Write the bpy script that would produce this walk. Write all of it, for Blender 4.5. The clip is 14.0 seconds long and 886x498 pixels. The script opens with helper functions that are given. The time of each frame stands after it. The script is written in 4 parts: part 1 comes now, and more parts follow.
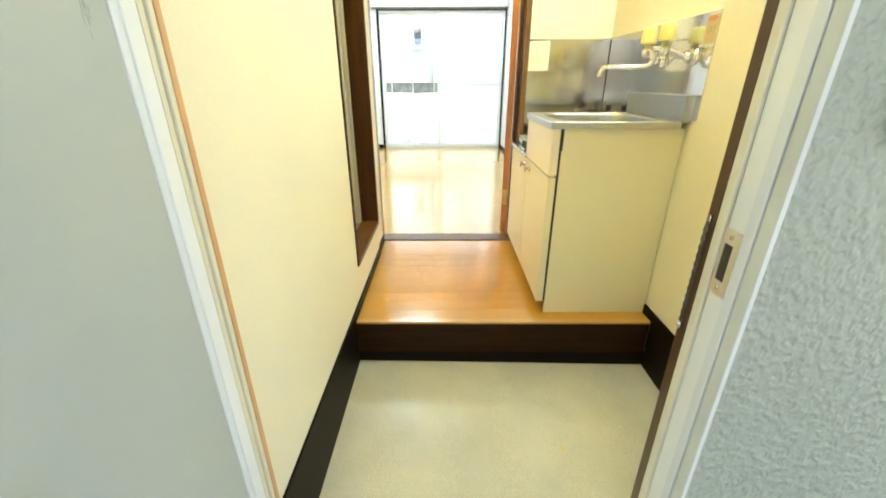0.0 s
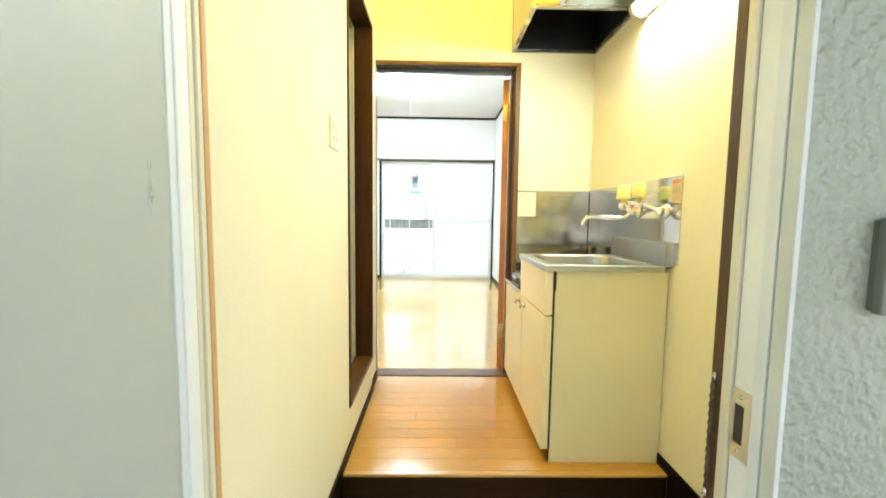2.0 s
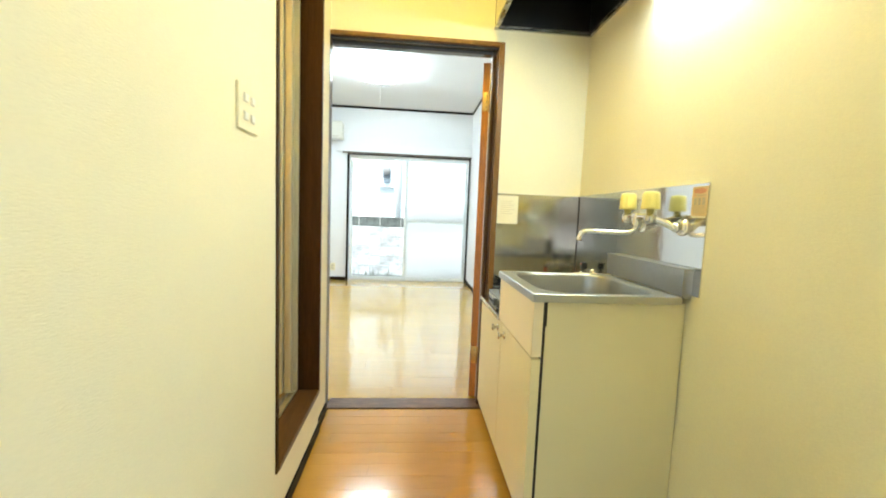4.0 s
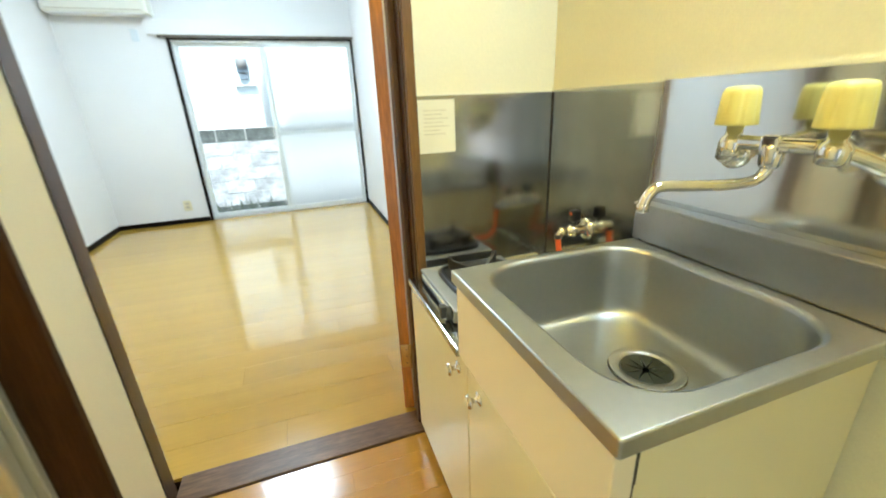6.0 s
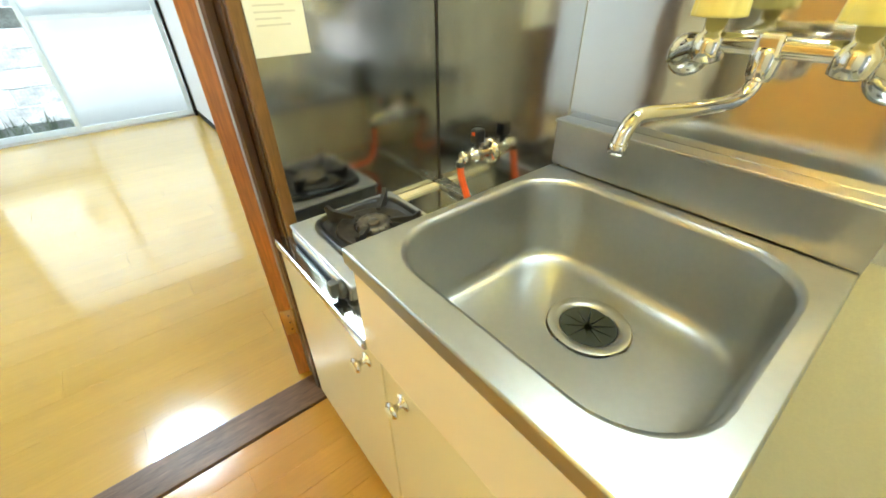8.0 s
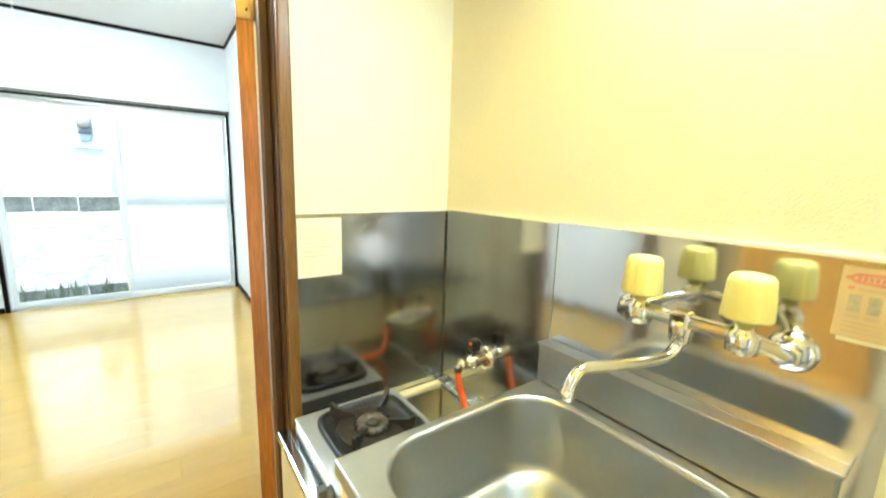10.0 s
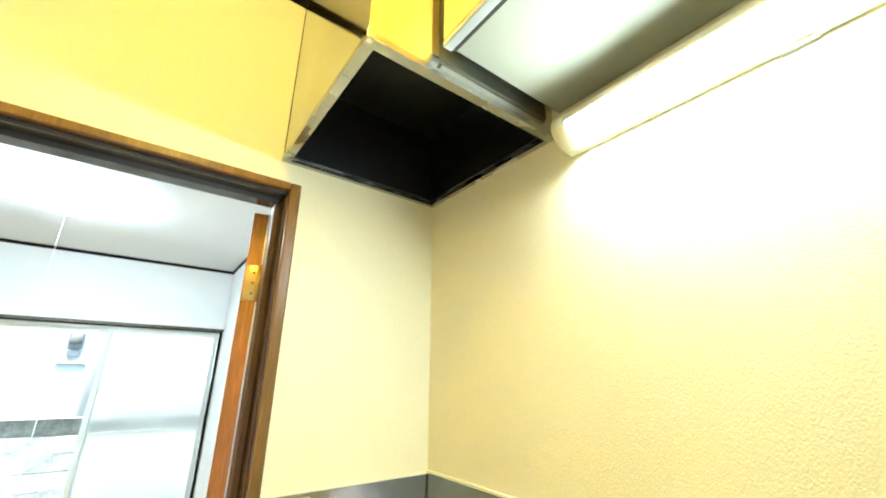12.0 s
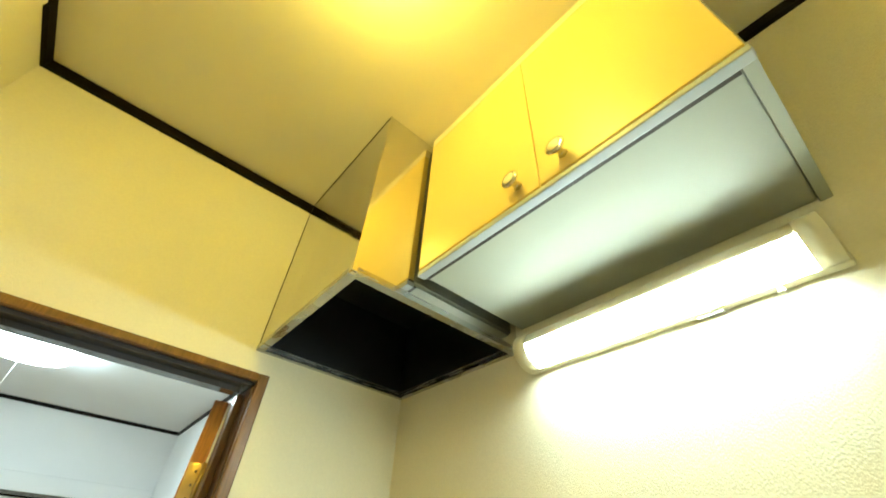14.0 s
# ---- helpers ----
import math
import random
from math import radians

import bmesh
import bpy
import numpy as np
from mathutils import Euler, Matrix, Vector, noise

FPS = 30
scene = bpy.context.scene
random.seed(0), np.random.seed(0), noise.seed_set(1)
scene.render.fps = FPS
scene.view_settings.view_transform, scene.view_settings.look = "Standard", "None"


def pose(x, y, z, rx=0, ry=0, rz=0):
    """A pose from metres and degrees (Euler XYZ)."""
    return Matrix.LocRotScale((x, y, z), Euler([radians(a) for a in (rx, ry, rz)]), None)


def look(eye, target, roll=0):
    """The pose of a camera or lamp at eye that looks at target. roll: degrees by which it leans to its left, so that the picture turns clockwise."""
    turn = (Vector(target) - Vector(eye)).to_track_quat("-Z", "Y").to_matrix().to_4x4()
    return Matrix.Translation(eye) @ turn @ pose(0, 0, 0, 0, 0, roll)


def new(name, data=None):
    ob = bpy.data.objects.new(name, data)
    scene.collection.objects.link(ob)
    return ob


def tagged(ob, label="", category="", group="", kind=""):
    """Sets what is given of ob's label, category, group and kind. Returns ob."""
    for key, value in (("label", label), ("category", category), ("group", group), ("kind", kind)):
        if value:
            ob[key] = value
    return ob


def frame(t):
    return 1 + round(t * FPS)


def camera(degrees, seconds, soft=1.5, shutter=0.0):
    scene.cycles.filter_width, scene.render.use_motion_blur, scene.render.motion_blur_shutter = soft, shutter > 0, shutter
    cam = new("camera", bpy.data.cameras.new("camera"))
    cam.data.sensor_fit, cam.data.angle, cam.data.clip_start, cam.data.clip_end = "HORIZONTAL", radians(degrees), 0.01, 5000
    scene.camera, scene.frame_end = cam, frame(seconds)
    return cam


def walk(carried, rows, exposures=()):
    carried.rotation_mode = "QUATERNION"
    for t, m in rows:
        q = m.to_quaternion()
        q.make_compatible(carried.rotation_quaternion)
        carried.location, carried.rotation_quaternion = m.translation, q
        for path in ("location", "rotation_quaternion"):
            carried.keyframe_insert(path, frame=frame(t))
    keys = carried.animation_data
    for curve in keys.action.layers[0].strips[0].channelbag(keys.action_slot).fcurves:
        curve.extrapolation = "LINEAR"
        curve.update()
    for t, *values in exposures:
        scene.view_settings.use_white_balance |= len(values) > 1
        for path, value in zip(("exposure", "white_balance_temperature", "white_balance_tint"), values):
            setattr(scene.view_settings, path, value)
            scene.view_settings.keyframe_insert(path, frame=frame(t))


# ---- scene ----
cam = camera(96.61, 14.0, soft=1.8, shutter=0.4)
PATH = [
    (0, (0.3888, 0.4010, 0.9941), (0.3828, 2.2409, 0.2099), -0.10),
    (0.5, (0.3801, 0.3959, 1.0122), (0.3670, 2.2944, 0.3833), -0.32),
    (1, (0.3758, 0.3927, 1.0212), (0.3562, 2.3324, 0.5344), 0.43),
    (1.5, (0.3705, 0.3905, 1.0323), (0.3610, 2.3617, 0.6943), 0.78),
    (2, (0.3607, 0.3868, 1.0414), (0.3932, 2.3795, 0.8748), 0.75),
    (2.5, (0.3416, 0.4016, 1.0490), (0.4276, 2.3947, 0.9074), 0.53),
    (2.7, (0.3272, 0.4061, 1.0668), (0.4155, 2.4038, 1.0280), 1.82),
    (4.8, (0.4573, 1.2187, 1.1087), (0.6369, 3.1950, 0.8601), 2.05),
    (5, (0.4590, 1.3379, 1.1313), (0.6030, 3.3178, 0.8882), 2.04),
    (5.5, (0.5338, 1.5451, 1.1804), (0.8474, 3.4646, 0.7143), 1.25),
    (6, (0.5331, 1.7217, 1.1811), (1.1396, 3.4997, 0.4947), -2.44),
    (6.5, (0.5549, 1.8863, 1.1655), (1.2356, 3.5044, 0.2070), -3.43),
    (7, (0.5850, 1.9824, 1.1536), (1.3623, 3.4184, -0.0013), -7.33),
    (7.2, (0.5937, 1.9944, 1.1585), (1.4517, 3.3402, -0.0469), -6.93),
    (9.3, (0.6225, 1.9402, 1.2243), (1.7378, 3.4139, 0.4600), -0.16),
    (9.5, (0.6114, 1.9281, 1.2486), (1.7207, 3.4680, 0.6175), 0.34),
    (10, (0.5976, 1.8938, 1.2968), (1.7547, 3.4890, 0.9555), 1.77),
    (10.5, (0.6050, 1.8657, 1.3503), (1.8144, 3.4565, 1.2695), 1.67),
    (11, (0.6112, 1.8806, 1.3887), (1.7900, 3.4862, 1.5697), 1.00),
    (11.5, (0.6021, 1.8480, 1.4453), (1.7502, 3.4186, 1.9090), 0.52),
    (12, (0.5887, 1.8234, 1.4678), (1.7202, 3.3514, 2.0884), 0.61),
    (12.5, (0.5830, 1.7982, 1.4891), (1.6856, 3.2635, 2.2874), 1.39),
    (13, (0.5701, 1.7701, 1.5169), (1.6226, 3.1394, 2.5256), 1.13),
    (13.5, (0.5587, 1.7383, 1.5424), (1.5493, 3.0000, 2.7369), 3.34),
    (14, (0.5426, 1.7152, 1.5563), (1.4861, 2.9111, 2.8522), 4.12),
]
walk(cam, [(t, look(eye, target, roll)) for t, eye, target, roll in PATH],
     exposures=[(0.0, 1.92, 6800, 8), (1.5, 1.92, 6800, 8), (2.7, 1.77, 6800, 8), (5.0, 1.45, 6250, 7), (5.5, 1.42, 6200, 7), (6.0, 1.46, 6140, 6), (6.5, 1.60, 6080, 6), (7.2, 1.65, 6150, 6), (9.5, 1.89, 6200, 5), (10.5, 1.94, 6000, 6), (11.0, 1.95, 6050, 6), (12.0, 1.65, 6300, 5), (12.5, 1.28, 6400, 2), (13.2, 1.06, 6600, 0), (14.0, 0.90, 6700, -2)])

# ---- world, sun, lamps' strengths ----
world = bpy.data.worlds.new("world")
scene.world = world
world.use_nodes = True
wn = world.node_tree.nodes
sky = wn.new("ShaderNodeTexSky")
sky.sky_type, sky.sun_disc = "NISHITA", False
sky.dust_density, sky.ozone_density = 4.0, 0.3
sky.sun_elevation, sky.sun_rotation = radians(66), radians(196)
world.node_tree.links.new(sky.outputs[0], wn["Background"].inputs[0])
wn["Background"].inputs[1].default_value = 0.15
sun = new("sun", bpy.data.lights.new("sun", "SUN"))
sun.data.energy, sun.data.angle, sun.data.color = 4.3, radians(6), (1.0, 0.97, 0.93)
sun.matrix_world = look((0, 0, 20), (2.5, 8.5, 0))
TUBE, ROOM_LAMP, HALL_LAMP, BATH_LAMP = 43.0, 23.5, 33.0, 42.0


# ---- materials ----
def mat(name, color, rough=0.5, metal=0.0, scale=0.0, vary=0.0, bump=0.0, bump_scale=200.0, stretch=(1, 1, 1),
        rough_vary=0.0, emit=0.0, piece=0.0, spec=0.5, coat=0.0, grain=0.0, grain_scale=60.0):
    """Principled material: large-scale variation, fine grain, bump, roughness wear."""
    m = bpy.data.materials.new(name)
    m.use_nodes = True
    nt = m.node_tree
    n, l = nt.nodes, nt.links
    b = n["Principled BSDF"]
    b.inputs["Base Color"].default_value = (*color, 1)
    b.inputs["Roughness"].default_value = rough
    b.inputs["Metallic"].default_value = metal
    b.inputs["Specular IOR Level"].default_value = spec
    b.inputs["Coat Weight"].default_value = coat
    b.inputs["Coat Roughness"].default_value = 0.12
    if emit:
        b.inputs["Emission Color"].default_value = (*color, 1)
        b.inputs["Emission Strength"].default_value = emit
    tc = n.new("ShaderNodeTexCoord")
    mp = n.new("ShaderNodeMapping")
    mp.inputs["Scale"].default_value = stretch
    l.new(tc.outputs["Object"], mp.inputs["Vector"])
    out = None

    def noise_node(s, detail=4.0):
        t = n.new("ShaderNodeTexNoise")
        t.inputs["Scale"].default_value, t.inputs["Detail"].default_value = s, detail
        l.new(mp.outputs[0], t.inputs["Vector"])
        return t

    def scaled(fac, amount, prev):
        r = n.new("ShaderNodeMapRange")
        r.inputs["From Min"].default_value, r.inputs["From Max"].default_value = 0.25, 0.75
        r.inputs["To Min"].default_value, r.inputs["To Max"].default_value = 1 - amount, 1 + amount
        l.new(fac, r.inputs["Value"])
        x = n.new("ShaderNodeMix")
        x.data_type, x.blend_type = "RGBA", "MULTIPLY"
        x.inputs[0].default_value = 1.0
        if prev is None:
            x.inputs[6].default_value = (*color, 1)
        else:
            l.new(prev, x.inputs[6])
        l.new(r.outputs[0], x.inputs[7])
        return x.outputs[2]

    if vary:
        out = scaled(noise_node(scale).outputs["Fac"], vary, out)
    if grain:
        out = scaled(noise_node(grain_scale, 6).outputs["Fac"], grain, out)
    if piece:
        oi = n.new("ShaderNodeObjectInfo")
        out = scaled(oi.outputs["Random"], piece, out)
    if out is not None:
        l.new(out, b.inputs["Base Color"])
    if rough_vary:
        t = noise_node(max(scale, 3.0) * 2)
        r = n.new("ShaderNodeMapRange")
        r.inputs["To Min"].default_value, r.inputs["To Max"].default_value = max(0.02, rough - rough_vary), rough + rough_vary
        l.new(t.outputs["Fac"], r.inputs["Value"])
        l.new(r.outputs[0], b.inputs["Roughness"])
    if bump:
        bn = n.new("ShaderNodeBump")
        bn.inputs["Strength"].default_value, bn.inputs["Distance"].default_value = bump, 0.002
        l.new(noise_node(bump_scale, 3).outputs["Fac"], bn.inputs["Height"])
        l.new(bn.outputs[0], b.inputs["Normal"])
    return m


M = dict(
    paper=mat("cream_wallpaper", (0.80, 0.755, 0.56), 0.75, scale=1.3, vary=0.04, bump=0.5, bump_scale=320, grain=0.03, grain_scale=180),
    white=mat("white_wallpaper", (0.82, 0.82, 0.82), 0.8, scale=1.2, vary=0.03, bump=0.35, bump_scale=240),
    kceil=mat("cream_ceiling_board", (0.80, 0.74, 0.50), 0.8, scale=1.1, vary=0.05, bump=0.2, bump_scale=120),
    wceil=mat("white_ceiling_board", (0.78, 0.78, 0.78), 0.85, scale=1.5, vary=0.03, bump=0.3, bump_scale=90),
    dark=mat("dark_brown_wood", (0.034, 0.0155, 0.004), 0.48, spec=0.12, scale=4, vary=0.3, grain=0.3, grain_scale=30, stretch=(8, 8, 0.6), bump=0.15, bump_scale=40),
    frame=mat("brown_varnished_wood", (0.175, 0.084, 0.021), 0.28, scale=4, vary=0.25, grain=0.3, grain_scale=30, stretch=(8, 8, 0.6), coat=0.3),
    # underside of the brown door head: shade and bluish sheen are in the colour
    soffit=mat("shade_toned_soffit", (0.05, 0.05, 0.058), 0.22, scale=4, vary=0.2, stretch=(0.6, 8, 8), coat=0.4),
    enamel=mat("grey_stove_enamel", (0.30, 0.31, 0.315), 0.22, scale=14, vary=0.08, rough_vary=0.06),
    # frame wood darkened by painted recess shade; also the entrance liner's own dark brown
    recess=mat("dark_wood_recess_shade", (0.075, 0.036, 0.013), 0.3, scale=4, vary=0.25, grain=0.3, grain_scale=30, stretch=(8, 8, 0.6)),
    sillwood=mat("dark_varnished_sill", (0.075, 0.036, 0.010), 0.35, scale=4, vary=0.3, grain=0.3, grain_scale=30, stretch=(8, 0.6, 8), spec=0.3),
    orange=mat("orange_varnished_wood", (0.48, 0.19, 0.035), 0.3, scale=4, vary=0.25, grain=0.3, grain_scale=28, stretch=(8, 8, 0.6), coat=0.3),
    riser=mat("dark_riser_board", (0.022, 0.009, 0.003), 0.45, spec=0.08, scale=4, vary=0.25, grain=0.2, grain_scale=20, stretch=(0.6, 8, 8)),
    base=mat("dark_vinyl_baseboard", (0.0075, 0.0045, 0.0025), 0.45, spec=0.07, scale=3, vary=0.25, grain=0.15, bump=0.1, bump_scale=80),
    floor=mat("honey_floor_board", (0.53, 0.315, 0.052), 0.15, scale=1.2, vary=0.07, grain=0.05, grain_scale=14, stretch=(0.7, 8, 8), rough_vary=0.04, piece=0.02, coat=0.5, bump=0.02, bump_scale=20),
    kfloor=mat("orange_floor_board", (0.50, 0.255, 0.038), 0.15, scale=1.2, vary=0.07, grain=0.06, grain_scale=14, stretch=(0.7, 8, 8), rough_vary=0.04, piece=0.03, coat=0.5, bump=0.02, bump_scale=20),
    nosing=mat("light_wood_nosing", (0.52, 0.29, 0.07), 0.25, scale=3, vary=0.1, grain=0.15, grain_scale=20, stretch=(0.6, 9, 9), coat=0.2),
    thresh=mat("worn_brown_threshold", (0.15, 0.082, 0.042), 0.36, spec=0.3, scale=14, vary=0.4, grain=0.3, grain_scale=40, stretch=(0.8, 6, 6), rough_vary=0.1),
    genkan=mat("speckled_vinyl_floor", (0.49, 0.48, 0.365), 0.18, scale=5, vary=0.09, grain=0.17, grain_scale=260, rough_vary=0.08, bump=0.1, bump_scale=60),
    steel=mat("brushed_stainless_steel", (0.44, 0.44, 0.42), 0.27, 1.0, scale=5, vary=0.08, rough_vary=0.07, grain=0.05, grain_scale=40, stretch=(1, 1, 14)),
    sink=mat("satin_sink_steel", (0.455, 0.465, 0.455), 0.37, 1.0, scale=3, vary=0.04, rough_vary=0.05, grain=0.03, grain_scale=90),
    guard=mat("satin_backguard_steel", (0.435, 0.44, 0.435), 0.32, 1.0, scale=3, vary=0.04, rough_vary=0.04, grain=0.03, grain_scale=90),
    mirror=mat("polished_stainless_steel", (0.52, 0.52, 0.50), 0.135, 1.0, scale=4, vary=0.15, rough_vary=0.07, stretch=(1, 1, 0.4), grain=0.05, grain_scale=30, bump=0.45, bump_scale=8),
    splash=mat("bright_splashback_steel", (0.64, 0.64, 0.62), 0.10, 1.0, scale=4, vary=0.10, rough_vary=0.03, stretch=(1, 1, 0.4), bump=0.4, bump_scale=8),
    chrome=mat("chrome", (0.72, 0.70, 0.66), 0.07, 1.0, scale=20, vary=0.08),
    railalu=mat("dull_anodised_aluminium", (0.50, 0.50, 0.40), 0.42, 0.55, scale=8, vary=0.12, grain=0.1, stretch=(6, 6, 0.5)),
    alu=mat("brushed_aluminium", (0.70, 0.70, 0.66), 0.33, 1.0, scale=8, vary=0.08, stretch=(6, 6, 0.5)),
    cream=mat("cream_laminate", (0.79, 0.71, 0.44), 0.35, scale=2, vary=0.03, rough_vary=0.06, bump=0.05, bump_scale=120),
    peach=mat("peach_laminate", (0.86, 0.75, 0.53), 0.33, scale=2, vary=0.03, rough_vary=0.06),
    yellow=mat("yellow_cabinet_laminate", (0.80, 0.60, 0.21), 0.35, scale=2, vary=0.03, rough_vary=0.06),
    under=mat("pale_cabinet_underside", (0.37, 0.38, 0.31), 0.7, scale=3, vary=0.05),
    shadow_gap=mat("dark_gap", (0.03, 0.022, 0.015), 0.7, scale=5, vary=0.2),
    knob=mat("cream_plastic_handle", (0.81, 0.73, 0.25), 0.3, scale=20, vary=0.05),
    ivory=mat("ivory_plastic", (0.80, 0.74, 0.52), 0.35, scale=10, vary=0.03),
    acwhite=mat("off_white_casing_plastic", (0.80, 0.785, 0.69), 0.4, scale=6, vary=0.03),
    ivory_dark=mat("switch_rocker_grey", (0.52, 0.47, 0.36), 0.4, scale=10, vary=0.04),
    iron=mat("black_cast_iron", (0.022, 0.020, 0.019), 0.5, scale=40, vary=0.3, bump=0.3, bump_scale=150),
    burner=mat("stained_burner_metal", (0.13, 0.115, 0.095), 0.5, 0.7, scale=30, vary=0.4, grain=0.3),
    rust=mat("brown_burnt_metal", (0.034, 0.028, 0.020), 0.6, 0.2, scale=30, vary=0.4, grain=0.3, bump=0.4, bump_scale=120),
    knobdark=mat("olive_grey_plastic", (0.055, 0.055, 0.045), 0.4, scale=30, vary=0.15),
    # bluish haze outside the window is mixed into this grey
    meter=mat("haze_tinted_meter_grey", (0.16, 0.21, 0.25), 0.35, scale=9, vary=0.15),
    black=mat("black_plastic", (0.015, 0.015, 0.016), 0.3, scale=20, vary=0.2),
    filter=mat("black_hood_interior", (0.008, 0.009, 0.010), 0.35, scale=6, vary=0.4, rough_vary=0.12),
    hose=mat("orange_rubber_hose", (0.80, 0.13, 0.03), 0.4, scale=30, vary=0.08),
    brass=mat("brass_hinge", (0.60, 0.43, 0.17), 0.35, 1.0, scale=20, vary=0.2),
    paperw=mat("paper_notice", (0.80, 0.77, 0.60), 0.8, scale=14, vary=0.04),
    ink=mat("faded_ink", (0.62, 0.58, 0.44), 0.8, scale=40, vary=0.1),
    sticker=mat("tan_sticker", (0.68, 0.52, 0.29), 0.6, scale=14, vary=0.06),
    red=mat("red_print", (0.62, 0.24, 0.16), 0.6, scale=40, vary=0.1),
    greyink=mat("grey_brown_print", (0.46, 0.41, 0.29), 0.6, scale=160, vary=0.25),
    brownink=mat("brown_print", (0.56, 0.44, 0.27), 0.6, scale=40, vary=0.1),
    door=mat("grey_painted_steel_door", (0.41, 0.455, 0.435), 0.45, scale=2.5, vary=0.04, bump=0.06, bump_scale=90, rough_vary=0.06),
    jamb=mat("pale_grey_painted_steel", (0.78, 0.82, 0.81), 0.4, scale=3, vary=0.04, rough_vary=0.06),
    jamb3=mat("bluish_white_painted_steel", (0.68, 0.74, 0.77), 0.4, scale=3, vary=0.04),
    tan=mat("light_tan_wood", (0.60, 0.35, 0.15), 0.45, scale=4, vary=0.12, stretch=(8, 8, 0.6), grain=0.1),
    jamb2=mat("blue_grey_painted_steel", (0.43, 0.47, 0.475), 0.4, scale=3, vary=0.05),
    jambc=mat("cream_painted_steel", (0.70, 0.68, 0.52), 0.4, scale=3, vary=0.05),
    jambo=mat("grey_green_painted_edge", (0.58, 0.63, 0.60), 0.5, scale=9, vary=0.08, bump=0.1, bump_scale=90),
    bell=mat("grey_green_plastic", (0.15, 0.17, 0.135), 0.45, scale=12, vary=0.08, bump=0.1, bump_scale=150),
    gasket=mat("grey_rubber_seal", (0.16, 0.17, 0.17), 0.7, scale=9, vary=0.15),
    smudge=mat("grey_smudge", (0.37, 0.415, 0.395), 0.5, scale=60, vary=0.2),
    bath=mat("cream_bath_panel", (0.80, 0.66, 0.33), 0.35, scale=2, vary=0.04),
    concrete=mat("grey_concrete", (0.22, 0.22, 0.21), 0.85, scale=3, vary=0.15, grain=0.2, grain_scale=90, bump=0.5, bump_scale=70),
    block=mat("weathered_concrete_block", (0.36, 0.39, 0.40), 0.9, scale=6, vary=0.5, grain=0.3, grain_scale=40, bump=0.6, bump_scale=50, piece=0.15),
    moss=mat("mossy_dark_block", (0.11, 0.13, 0.125), 0.9, scale=9, vary=0.5, grain=0.4, grain_scale=50, bump=0.6, bump_scale=50, piece=0.3),
    plinth=mat("grey_band_render", (0.33, 0.37, 0.385), 0.85, scale=2.5, vary=0.12, grain=0.1, grain_scale=50, bump=0.3, bump_scale=60),
    mortar=mat("pale_mortar", (0.5, 0.52, 0.52), 0.9, scale=8, vary=0.15),
    facade=mat("white_outside_wall", (0.68, 0.79, 0.83), 0.85, scale=1.5, vary=0.05, bump=0.3, bump_scale=60),
    gravel=mat("gravel_ground", (0.24, 0.24, 0.23), 0.9, scale=9, vary=0.35, grain=0.4, grain_scale=45, bump=1.0, bump_scale=45),
    stain=mat("yellow_stain", (0.50, 0.42, 0.18), 0.35, scale=80, vary=0.12),
    weed=mat("dark_green_weeds", (0.05, 0.07, 0.045), 0.7, scale=20, vary=0.3),
    cord=mat("white_cord", (0.8, 0.8, 0.78), 0.6, scale=20, vary=0.05),
    rubber=mat("black_drain_rubber", (0.025, 0.03, 0.02), 0.4, scale=30, vary=0.3),
    tube=mat("fluorescent_cover", (0.80, 0.95, 1.0), 0.4, emit=TUBE),
    ring=mat("lit_lamp_shade", (0.74, 0.90, 1.0), 0.4, emit=ROOM_LAMP),
    bulb=mat("lit_warm_globe", (1.0, 0.78, 0.17), 0.4, emit=HALL_LAMP),
    bathbulb=mat("lit_bath_globe", (1.0, 0.69, 0.24), 0.4, emit=BATH_LAMP),
)

# Rough sprayed plaster of the outer wall
m = mat("sprayed_plaster", (0.315, 0.36, 0.285), 0.42, scale=3, vary=0.05, grain=0.05, grain_scale=70)
nt = m.node_tree
v = nt.nodes.new("ShaderNodeTexNoise")
v.inputs["Scale"].default_value, v.inputs["Detail"].default_value, v.inputs["Roughness"].default_value = 72, 1.2, 0.5
bn = nt.nodes.new("ShaderNodeBump")
bn.inputs["Strength"].default_value, bn.inputs["Distance"].default_value = 0.65, 0.006
tc = nt.nodes.new("ShaderNodeTexCoord")
nt.links.new(tc.outputs["Object"], v.inputs["Vector"])
lumps = nt.nodes.new("ShaderNodeMapRange")
lumps.interpolation_type = "SMOOTHSTEP"
lumps.inputs["From Min"].default_value, lumps.inputs["From Max"].default_value = 0.3, 0.75
nt.links.new(v.outputs["Fac"], lumps.inputs["Value"])
nt.links.new(lumps.outputs[0], bn.inputs["Height"])
nt.links.new(bn.outputs[0], nt.nodes["Principled BSDF"].inputs["Normal"])
M["plaster"] = m

# Clear and frosted glass
for key, rough in (("glass", 0.0), ("frost", 0.6), ("frost2", 0.34)):
    m = bpy.data.materials.new(key + "_pane")
    m.use_nodes = True
    b = m.node_tree.nodes["Principled BSDF"]
    b.inputs["Transmission Weight"].default_value, b.inputs["Roughness"].default_value = 1.0, rough
    b.inputs["IOR"].default_value = 1.02 if key == "glass" else 1.25
    b.inputs["Base Color"].default_value = (0.93, 0.97, 0.97, 1)
    M[key] = m


